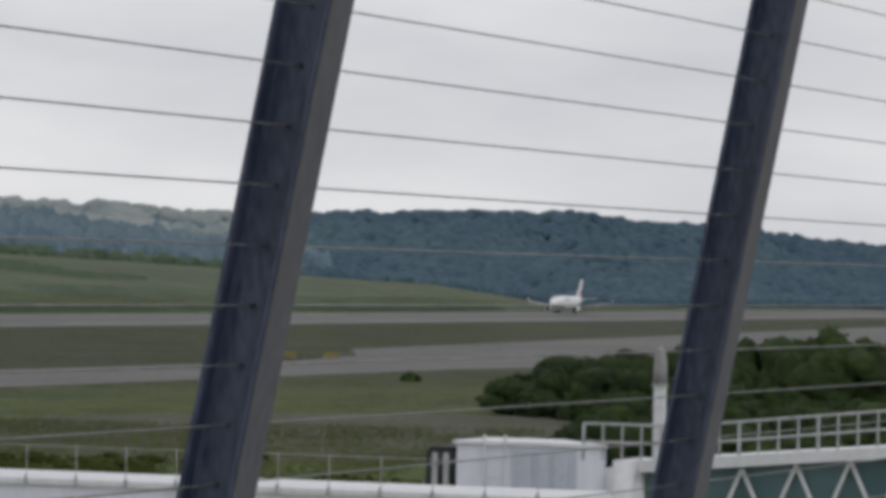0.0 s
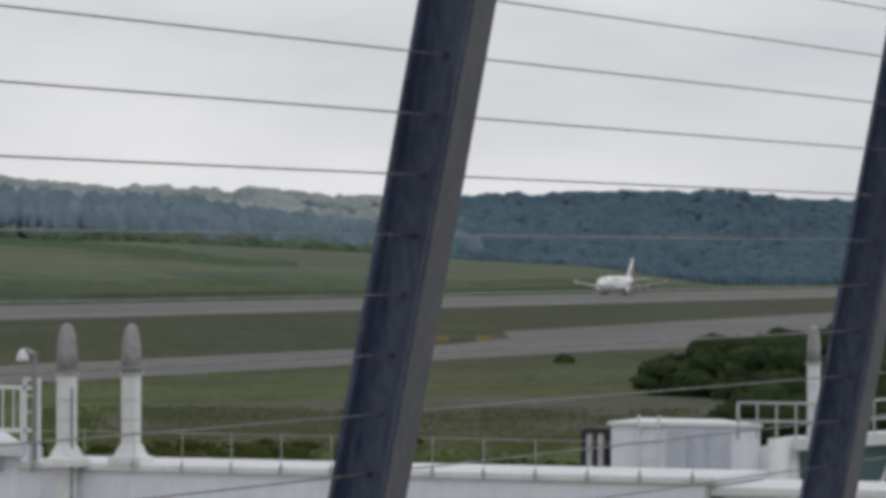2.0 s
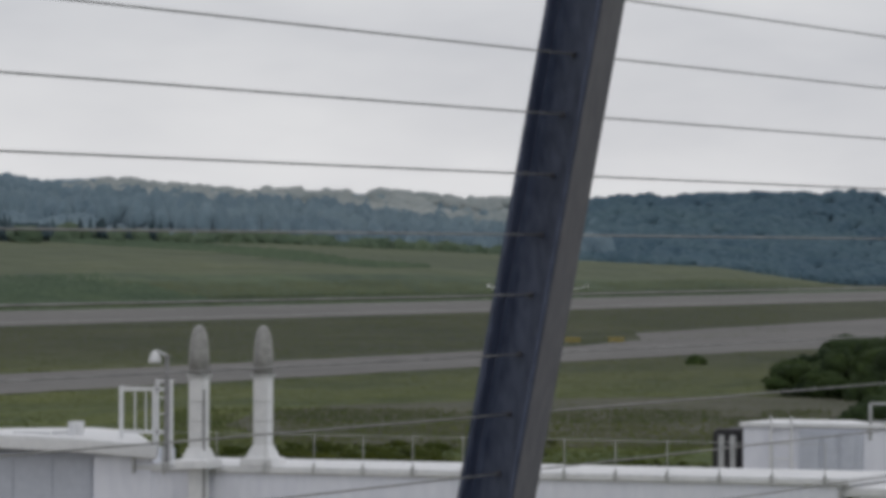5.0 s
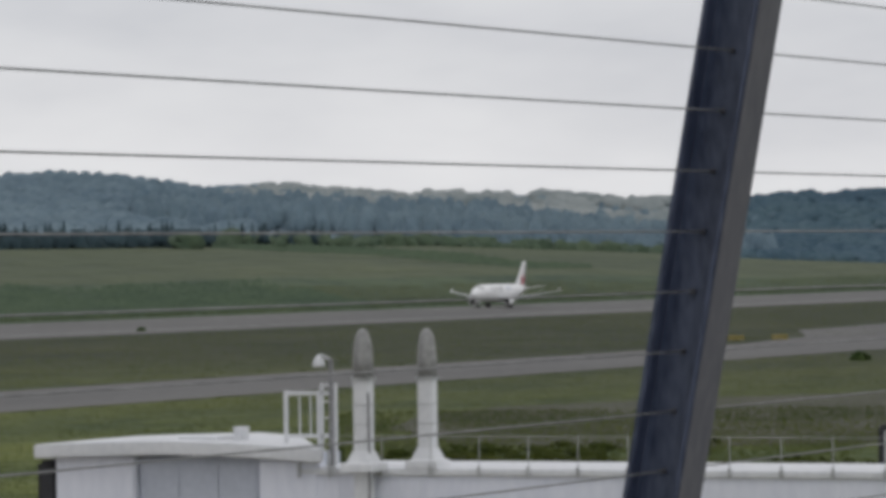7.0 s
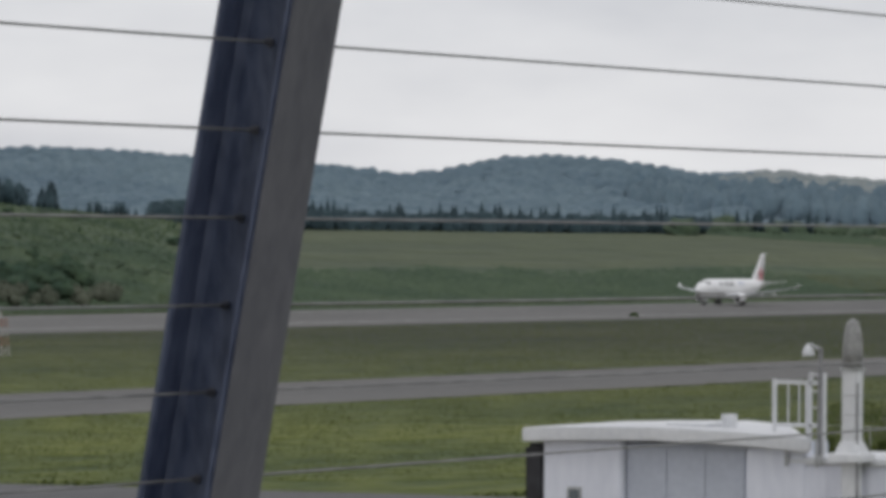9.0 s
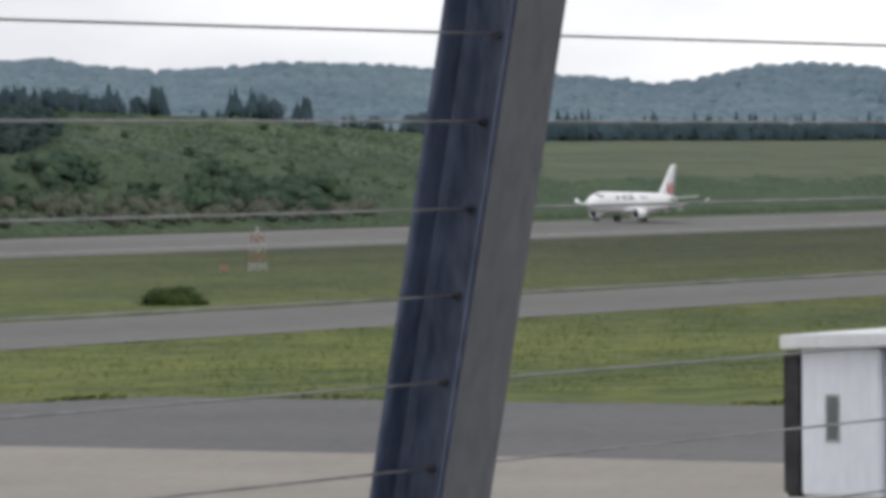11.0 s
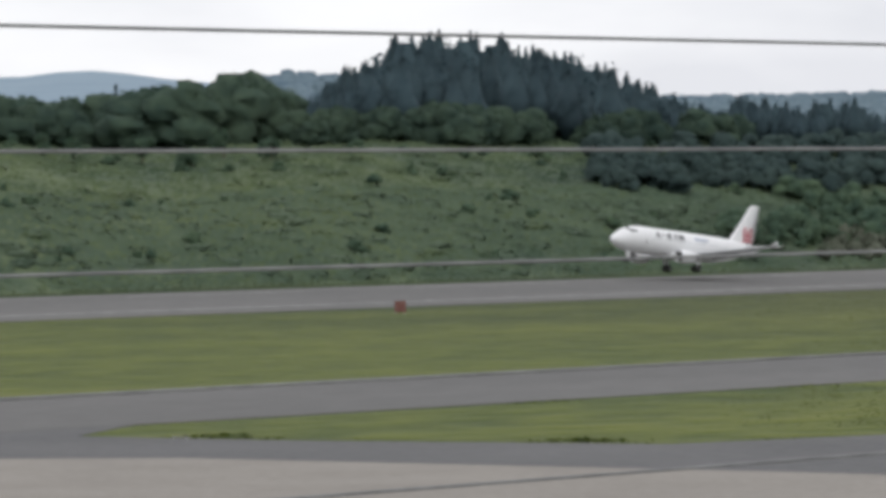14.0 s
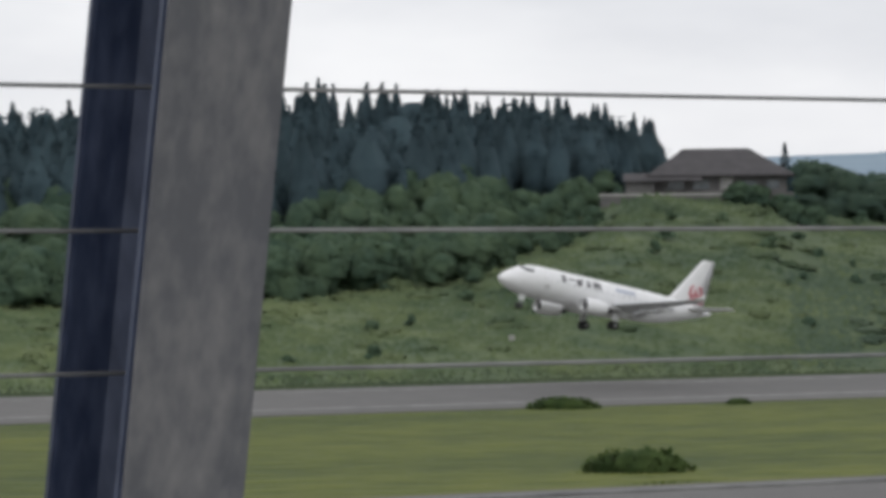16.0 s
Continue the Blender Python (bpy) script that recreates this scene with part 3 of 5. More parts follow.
def tall_wood(name, n, az, depth, tops, tall, slim, seed, label, leaves, pointed, mat):
    """A wood whose outline against the sky follows tops: bearings and elevations."""
    gen = np.random.default_rng(seed)
    spots = []
    for _ in range(n):
        a = gen.uniform(*az)
        d = crest(a) + gen.uniform(*depth)
        if 38.0 < a < 41 and d < crest(a) + 30:
            d = crest(a) + gen.uniform(30, 80)
        x, y, z = at(a, d)
        room = EYE_Z + d * math.tan(radians(float(np.interp(a, *tops)))) - z
        h = min(max(room, tall[0]), tall[1]) * (gen.uniform(0.96, 1.04) if gen.uniform() < 0.3 else gen.uniform(0.74, 0.95))
        spots.append((x, y, z, h, h * gen.uniform(*slim)))
    wood(name, spots, mat, label, "woodland", seed + 1, int(leaves * 1.2), 0.078, pointed)


def rough_growth(name, n, az, r, size, seed, mat, label, thin=0.0):
    """Low growth over a slope: small leaning blades and leaf sprays in drifts, thinning out over the first bearings."""
    gen = np.random.default_rng(seed)
    spots = []
    while len(spots) < n:
        a = gen.uniform(*az)
        lo, hi = r(a)
        d = gen.uniform(lo, hi)
        if thin and gen.uniform() > (a - az[0]) / thin:
            continue
        if noise.noise((a * 1.3, d * 0.03, 5.0)) + gen.uniform(-0.5, 0.5) > -0.25:
            spots.append(at(a, d))
    s = gen.uniform(*size, n) * gen.uniform(0.5, 1.0, n)
    p = np.array(spots) + np.stack([np.zeros(n), np.zeros(n), s * gen.uniform(0.1, 0.4, n)], 1)
    up = np.tile(np.array((0.0, -0.35, 0.94)), (n, 1))
    # blades lean downhill
    v, f = leaf_quads(p, s, gen, np.tile(np.array((-0.5, -0.62, 0.6)), (n, 1)), 0.3)
    me = mesh_arrays(name, v, f, mat)
    set_normals(me, np.repeat(up, 4, 0))
    tagged(new(name, me), label, "grass", kind="stuff")


def build_woods():
    # far wooded hills, with haze mixed into their leaf colours
    crowns("far_wood", scatter(7800, (48.5, 63.9), lambda a: (hill(a) - 1050, hill(a) + 30), (4.0, 7.0), (1.0, 1.6), 11), HAZED_WOOD,
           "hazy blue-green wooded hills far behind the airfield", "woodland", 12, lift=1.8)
    crowns("far_wood", scatter(1000, (62.5, 69.9), lambda a: (max(hill(a) - 700, crest(a) + 60, land(a)[2] + 20), hill(a) - 330), (6, 11), (0.45, 0.75), 13), HAZED_WOOD,
           "loose haze-tinted blue-green wood on a pale hillside", "woodland", 14, sunk=0.05, lumps=0.25)
    crowns("far_wood", scatter(420, (62.9, 69.9), lambda a: (hill(a) - 330, hill(a) - 90), (3.5, 6), (0.6, 1.1), 313, lambda a, d, g: noise.noise((a * 2.2, d * 0.012, 1.0)) < 0.15), HAZED_WOOD,
           "scattered haze-tinted blue-green trees on a pale hillside", "woodland", 314, lumps=0.25)
    crowns("far_wood", scatter(700, (48.8, 58.5), lambda a: (crest(a) + 130, crest(a) + 600), (4, 7), (1.1, 1.7), 211), HAZED_WOOD,
           "haze-tinted blue-green woods at the foot of the far hills", "woodland", 212, lift=1.8)
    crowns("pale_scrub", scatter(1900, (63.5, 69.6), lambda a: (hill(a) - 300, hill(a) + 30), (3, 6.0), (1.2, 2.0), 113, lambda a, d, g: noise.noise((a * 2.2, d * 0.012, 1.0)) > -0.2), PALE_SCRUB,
           "pale haze-tinted scrub and clearings on the far hillside", "shrub", 114)
    crowns("hazed_conifer_wood", scatter(5200, (69.5, 79.0), lambda a: (land(a)[2] - 60, hill(a) + 30), (4.5, 7.5), (0.9, 1.5), 15), HAZED_DARK,
           "dark haze-tinted blue-green wooded hill beyond the runway's end", "woodland", 16, lift=1.8)
    crowns("far_wood", scatter(700, (44.3, 48.7), (1500, 2700), (9, 14), (0.8, 1.1), 17), HAZED_WOOD, "haze-tinted blue-green woods behind the farmland", "woodland", 18)
    crowns("far_wood", scatter(600, (38.8, 45.5), (1700, 2400), (9, 13), (0.9, 1.2), 119), HAZED_WOOD, "haze-tinted blue-green woods behind the farmland", "woodland", 120)
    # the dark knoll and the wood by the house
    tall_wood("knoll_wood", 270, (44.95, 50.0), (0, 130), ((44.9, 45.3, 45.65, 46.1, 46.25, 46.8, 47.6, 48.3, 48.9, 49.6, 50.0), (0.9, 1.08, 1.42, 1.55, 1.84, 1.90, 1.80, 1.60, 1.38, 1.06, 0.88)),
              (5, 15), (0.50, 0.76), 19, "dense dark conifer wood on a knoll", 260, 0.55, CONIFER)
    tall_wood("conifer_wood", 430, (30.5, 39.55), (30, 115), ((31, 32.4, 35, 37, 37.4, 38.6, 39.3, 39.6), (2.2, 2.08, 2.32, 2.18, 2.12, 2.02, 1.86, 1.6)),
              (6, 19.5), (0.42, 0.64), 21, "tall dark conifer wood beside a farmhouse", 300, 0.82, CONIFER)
    front = scatter(120, (31.0, 37.9), lambda a: (crest(a) - 38, crest(a) + 8), (5, 9), (0.9, 1.3), 22)
    front += scatter(90, (31.0, 37.6), lambda a: (crest(a) + 8, crest(a) + 62), (8, 12), (0.8, 1.1), 222)
    front += scatter(22, (37.4, 38.9), lambda a: (crest(a) - 8, crest(a) + 26), (5, 8), (0.9, 1.2), 224)
    front += scatter(16, (40.35, 41.4), (768, 780), (2.4, 4.2), (1.0, 1.4), 225)
    front += scatter(20, (37.2, 38.7), lambda a: (crest(a) - 45, crest(a) - 20), (2.2, 3.6), (1.0, 1.5), 223)
    top = scatter(95, (41.1, 45.2), lambda a: (crest(a) + 10, crest(a) + 80), (7.5, 12.0), (1.15, 1.6), 24)
    top += scatter(22, (43.2, 44.8), lambda a: (crest(a) + 10, crest(a) + 60), (12, 14.5), (0.9, 1.3), 324)
    under = scatter(70, (44.9, 50.5), lambda a: (crest(a) - 14, crest(a) + 6), (3.5, 7.5), (1.0, 1.5), 224)
    for spots, seed, leaves, label in ((front, 523, BROADLEAF, "rounded green broadleaf trees below the conifers"), (top, 525, DARK_BROADLEAF, "rounded dark green trees along the hilltop"), (under, 527, DARK_BROADLEAF, "rounded green trees at the foot of the knoll wood")):
        crowns("broadleaf_wood", lobes(spots, 9, seed), leaves, label, "woodland", seed + 1, 8, 0.5, 0.28, sprays=70, spray=0.62)
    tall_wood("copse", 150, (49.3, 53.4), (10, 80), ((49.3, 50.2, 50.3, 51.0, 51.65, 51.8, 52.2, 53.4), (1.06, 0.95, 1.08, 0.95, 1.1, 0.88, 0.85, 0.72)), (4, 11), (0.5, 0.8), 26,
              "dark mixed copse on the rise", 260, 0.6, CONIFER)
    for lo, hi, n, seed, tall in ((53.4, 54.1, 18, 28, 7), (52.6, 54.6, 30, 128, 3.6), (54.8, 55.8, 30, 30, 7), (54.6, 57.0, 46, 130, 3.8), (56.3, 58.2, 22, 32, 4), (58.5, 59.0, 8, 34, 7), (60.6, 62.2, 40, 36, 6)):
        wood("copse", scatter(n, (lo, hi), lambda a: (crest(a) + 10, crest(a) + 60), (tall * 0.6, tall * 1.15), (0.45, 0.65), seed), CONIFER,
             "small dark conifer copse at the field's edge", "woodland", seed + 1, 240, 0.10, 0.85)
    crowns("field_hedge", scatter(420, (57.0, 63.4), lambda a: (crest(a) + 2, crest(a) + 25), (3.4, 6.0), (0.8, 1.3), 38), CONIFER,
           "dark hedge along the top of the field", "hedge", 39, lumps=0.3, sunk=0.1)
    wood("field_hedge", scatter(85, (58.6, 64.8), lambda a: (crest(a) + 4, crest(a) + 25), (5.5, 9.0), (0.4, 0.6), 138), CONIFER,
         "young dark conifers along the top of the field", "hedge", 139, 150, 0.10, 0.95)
    crowns("field_hedge", scatter(330, (62.9, 69.6), lambda a: (crest(a) - 15 + 12 * (a - 63), crest(a) + 130), (2.5, 6.0), (1.1, 1.9), 238), SHRUB_FAR,
           "rounded green shrubs above the field", "hedge", 239, lumps=0.25, sunk=0.15)
    # a dark overgrown bank falls slantwise across the field
    slant = lambda a: foot(a) + land(a)[0] * float(np.interp(a, (63.6, 65.1, 66.2, 67.2), (0.99, 0.84, 0.66, 0.50)))
    taper = lambda a: 30 * float(np.interp(a, (63.4, 64.2, 66.4, 67.8), (0.3, 1.0, 0.9, 0.05)))
    wander = lambda a: 22 * noise.noise((a * 2.3, 0.0, 7.0)) + 12 * noise.noise((a * 9.0, 0.0, 3.0))
    for part_of, seed in ((1.0, 240), (0.6, 340)):
        rough_growth("field_bank", 4000, (63.4, 67.8), lambda a: (slant(a) - part_of * taper(a), slant(a) + part_of * taper(a)), (0.9, 2.0), seed, SHRUB_FAR, "dark overgrown bank across the hay field")
    for reach, seed in ((40, 242), (66, 342), (92, 343)):
        rough_growth("field_bank", 6500, (57.5, 65.2), lambda a: (foot(a) + 8, foot(a) + 10 + max(4, (reach + wander(a)) * min(1, (65.4 - a) / 1.5))), (0.9, 1.8), seed, SHRUB_FAR, "dark green scrub at the foot of the hay field")
    # shrubs on the bank beyond the runway
    rough_growth("rough_grass", 42000, (31, 58.5), lambda a: (foot(a) + 3, crest(a) + 12), (0.5, 1.3), 40, BANK, "rough green grass and weeds on the bank")
    wood("pale_shrubs", scatter(170, (51.2, 56.5), lambda a: (foot(a) + 6, foot(a) + 26), (1.6, 3.0), (1.2, 1.8), 42), PALE_SHRUB,
         "pale grey-green shrubs at the foot of the bank", "shrub", 43, 120, 0.13)
    spots = scatter(230, (50.2, 56.2), lambda a: (foot(a) + 18, foot(a) + 70), (2, 5.0), (1.1, 1.7), 44, lambda a, d, g: noise.noise((a * 0.9, d * 0.045, 3.0)) + 0.3 - abs(d - foot(a) - 38) / 60 > 0)
    crowns("dark_thicket", lobes(spots, 7, 545), BROADLEAF, "dark green thicket on the bank", "shrub", 546, 8, 0.9, 0.24, sprays=50, spray=0.42)
    rough_growth("low_scrub", 26000, (41, 58.0), lambda a: (foot(a) + 2, foot(a) + 0.5 * land(a)[0]), (0.6, 1.3), 140, SHRUB_FAR, "low dark green scrub on the lower bank")
    spots = scatter(130, (48.6, 52.7), lambda a: (crest(a) - 84, crest(a) - 30), (3.5, 6.0), (1.0, 1.5), 46)
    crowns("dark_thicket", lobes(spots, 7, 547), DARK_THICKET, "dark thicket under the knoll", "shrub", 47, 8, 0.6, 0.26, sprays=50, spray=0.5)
    rough_growth("verge_scrub", 18000, (31, 58), lambda a: (foot(a) - 22 * sheet_reach(a), foot(a) + 9), (0.3, 0.8), 248, SHRUB, "dark long grass along the runway's far verge")
    rough_growth("verge_scrub", 16000, (57, 72), lambda a: (foot(a) + 1, foot(a) + 30), (0.5, 1.2), 48, SHRUB, "low dark scrub along the runway's far verge")
    rough_growth("verge_scrub", 9000, (64, 74), lambda a: (foot(a) + 30, foot(a) + 85), (0.4, 0.9), 49, FIELD, "long pale grass on the far slope")
    # low soft mounds of scrub over the bank
    for n, az, lo, hi, mat, seed, label in ((900, (41.5, 58.0), 0.03, 0.5, SHRUB_FAR, 160, "low dark scrub in soft mounds on the lower bank"), (620, (32.0, 56.0), 0.12, 1.0, BANK, 162, "soft mounds of pale green growth on the bank")):
        spots = scatter(n, az, lambda a: (foot(a) + lo * land(a)[0], foot(a) + hi * land(a)[0]), (0.5, 1.4), (2.0, 4.0), seed, lambda a, d, g: noise.noise((a * 1.5, d * 0.03, 8.0)) + g.uniform(-0.3, 0.3) > -0.1)
        crowns("bank_scrub", spots, mat, label, "shrub", seed + 1, 8, 1.6, 0.18, 0.52, sprays=60, spray=0.42)
    spots = scatter(120, (33, 58), lambda a: (foot(a) + 10, crest(a) + 5), (0.9, 2.4), (1.1, 2.2), 53)
    crowns("bank_bushes", lobes(spots, 5, 54), BROADLEAF, "scattered dark green bushes on the bank", "shrub", 55, 8, 0.5, 0.25, sprays=24, spray=0.34)
    # thicket near the taxiway's end
    spots = scatter(230, (72.0, 79.0), lambda a: (455, 520 + 8 * (a - 72)), (2.4, 6.6), (0.9, 1.4), 50)
    spots = [(x, y, z, h * float(np.interp(math.degrees(math.atan2(x, y)), (72, 73, 76.5), (0.6, 1.0, 1.55))), w) for x, y, z, h, w in spots]
    spots += scatter(170, (73.0, 79.0), (335, 455), (2.0, 4.2), (1.1, 1.7), 52)
    crowns("thicket", lobes(spots, 8, 550), THICKET, "dense dark green thicket beside the taxiway", "shrub", 551, 8, 0.4, 0.28, sprays=80, spray=0.34)
    # rough weeds and a bare gravelly patch on the ground before the taxiway
    weeds = scatter(420, (64.0, 73.5), lambda a: (286, 345), (0.25, 0.7), (3.0, 7.0), 256, lambda a, d, g: noise.noise((d * math.sin(radians(a)) * 0.03, d * math.cos(radians(a)) * 0.05, 4.0)) > -0.15)
    wood("weeds", weeds, WEEDS, "rough green weeds on the open ground", "grass", 57, 60, 0.08)
    rough_growth("weeds", 34000, (50.0, 73.5), lambda a: (280, 212 / math.cos(radians(a)) - 3), (0.10, 0.24), 58, WEEDS, "low green weeds in the grass", 20)
    rough_growth("weeds", 13000, (64.8, 72.5), lambda a: (300, 425), (0.15, 0.45), 259, WEEDS, "scattered green weeds in the dry grass")
    rough_growth("dry_grass", 11000, (64.8, 72.5), lambda a: (345, 420), (0.12, 0.34), 59, DRY_GRASS, "dull brown dry grass", 1.5)
    rough_growth("weeds", 30000, (50.0, 72.0), lambda a: (250 / math.cos(radians(a)), 394 / math.cos(radians(a))), (0.12, 0.30), 158, WEEDS, "low green weeds between taxiway and runway", 20)


build_woods()


def build_bush(x, y, w, h, seed, label, group="", mat=BUSH, leaves=1700):
    """A low spreading mound of leaves, w wide along the view's cross direction."""
    gen = np.random.default_rng(seed)
    turn = -math.degrees(math.atan2(x, y))
    bush = thing("bush", pose(x, y, ground_z(x, y), 0, 0, turn), label, "bush", group)
    d = unit_vectors(leaves, gen)
    d[:, 2] = np.abs(d[:, 2])
    th = np.arctan2(d[:, 1], d[:, 0])
    lump = 0.86 + 0.10 * np.sin(3 * th + seed) + 0.07 * np.sin(7 * th + 5 * d[:, 2] + seed) + 0.07 * np.sin(11 * d[:, 0] + 9 * d[:, 1])
    p = d * (lump * gen.uniform(0.72, 1.06, leaves))[:, None] * np.array((0.52 * w, 0.3 * w, 0.98 * h))
    p[:, 2] = np.maximum(p[:, 2], 0.05)
    v, f = leaf_quads(p, gen.uniform(0.16, 0.34, leaves) * min(1.4, h), gen, d)
    me = mesh_arrays("crown", v, f, mat)
    set_normals(me, np.repeat(d, 4, 0))
    ob = new("crown", me)
    ob.parent = bush
    bm = bmesh.new()
    for i in range(5):
        a = i * 1.26
        rod(bm, (0.1 * math.cos(a), 0.1 * math.sin(a), 0), (0.3 * w * math.cos(a), 0.2 * w * math.sin(a), 0.55 * h), 0.05, 0.02, 6)
    part("stems", bm, BARK, bush)


for x, y, w, h, seed in ((362, 261, 6.4, 1.9, 61), (215.4, 264, 8.0, 1.9, 62), (310.4, 392.5, 8.0, 1.4, 63), (332.1, 390.6, 2.8, 0.7, 64), (563.8, 195, 2.6, 1.2, 65), (775.7, 403, 1.8, 0.8, 66), (638, 395, 2.2, 0.8, 67)):
    build_bush(x, y, w, h, seed, "low dark green bush on the mown airfield grass", "airfield bushes")


def build_tree(az, r, h, w, seed, pointed=True):
    gen = np.random.default_rng(seed)
    x, y, z = at(az, r)
    tree = thing("tree", pose(x, y, z), "slim dark conifer standing alone" if pointed else "small dark tree on the bank", "tree")
    bm = rod(bmesh.new(), (0, 0, -0.3), (0, 0, 0.9 * h), 0.03 * h, 0.005 * h, 8)
    for i in range(6):
        a = i * 2.4
        zz = h * (0.25 + 0.1 * i)
        rod(bm, (0, 0, zz), (0.3 * w * math.cos(a), 0.3 * w * math.sin(a), zz + 0.03 * h), 0.008 * h, 0.003 * h, 5)
    part("trunk", bm, BARK, tree)
    p = conifer_points(420, gen, h, w) if pointed else broad_points(420, gen, h, w, 8)
    o = outward(p, h)
    v, f = leaf_quads(p, gen.uniform(0.6, 1.2, 420) * 0.16 * w, gen, o)
    me = mesh_arrays("crown", v, f, CONIFER if pointed else BROADLEAF)
    set_normals(me, np.repeat(o, 4, 0))
    ob = new("crown", me)
    ob.parent = tree


for az, r, h, w, seed in ((40.95, 806, 9.5, 4.6, 71), (43.05, 842, 12.5, 4.6, 72)):
    build_tree(az, r, h, w, seed)
for az, el, h, w, seed in ((42.55, -0.02, 3.2, 2.6, 74), (42.2, 0.0, 3.0, 2.2, 75), (43.35, 0.02, 3.4, 2.6, 76), (44.3, 0.1, 3.8, 3.2, 77), (44.85, -0.32, 2.6, 3.4, 78), (43.9, -0.25, 2.2, 2.8, 79)):
    r = foot(az) + (crest(az) - foot(az)) * (0.86 + 0.4 * min(0, el))
    build_tree(az, r, 1.4 * h, 1.3 * w, seed, False)


def build_tufts():
    """Long grass along the edges of the paved areas."""
    gen = np.random.default_rng(81)
    runs = [((225, 165), (200, 172)), ((232, 122), (225, 164)), ((200, 172), (192, 192)), ((192, 192), (190, 207)), ((230, 212), (420, 212)), ((200, 247), (640, 247)), ((420, 212), (640, 212))]
    centres, sizes = [], []
    for (x0, y0), (x1, y1) in runs:
        ln = math.hypot(x1 - x0, y1 - y0)
        n = int(ln * 26)
        t = gen.uniform(0, 1, n)
        # grass grows outward of the paving, in clumps
        clump = 0.5 + 0.5 * np.sin(t * ln * 0.35) * np.sin(t * ln * 0.11 + 1)
        side = np.abs(gen.normal(size=n)) * 0.9
        nx, ny = (y1 - y0) / ln, -(x1 - x0) / ln
        if (x1 + x0) / 2 * nx + (y1 + y0) / 2 * ny < 0 or abs(ny) > 0.9:
            nx, ny = (nx, ny) if abs(ny) < 0.9 else (0, 1 if y0 > 230 else -1)
        hh = ((0.07 + 0.42 if y1 < 208 else 0.05 + 0.22) * clump ** 2 * gen.uniform(0, 1, n))
        centres.append(np.stack([x0 + t * (x1 - x0) + nx * side, y0 + t * (y1 - y0) + ny * side, hh * 0.5], 1))
        sizes.append(hh * 1.1)
    c, s = np.concatenate(centres), np.concatenate(sizes)
    up = np.tile(np.array((0.0, 0.0, 1.0)), (len(c), 1))
    v, f = leaf_quads(c, s, gen, up)
    v[:, 2] = np.maximum(v[:, 2], 0.0)
    me = mesh_arrays("grass_tufts", v, f, TUFT)
    set_normals(me, np.repeat(up, 4, 0))
    tagged(new("grass_tufts", me), "ragged long grass along the paving's edges", "grass", kind="stuff")


build_tufts()


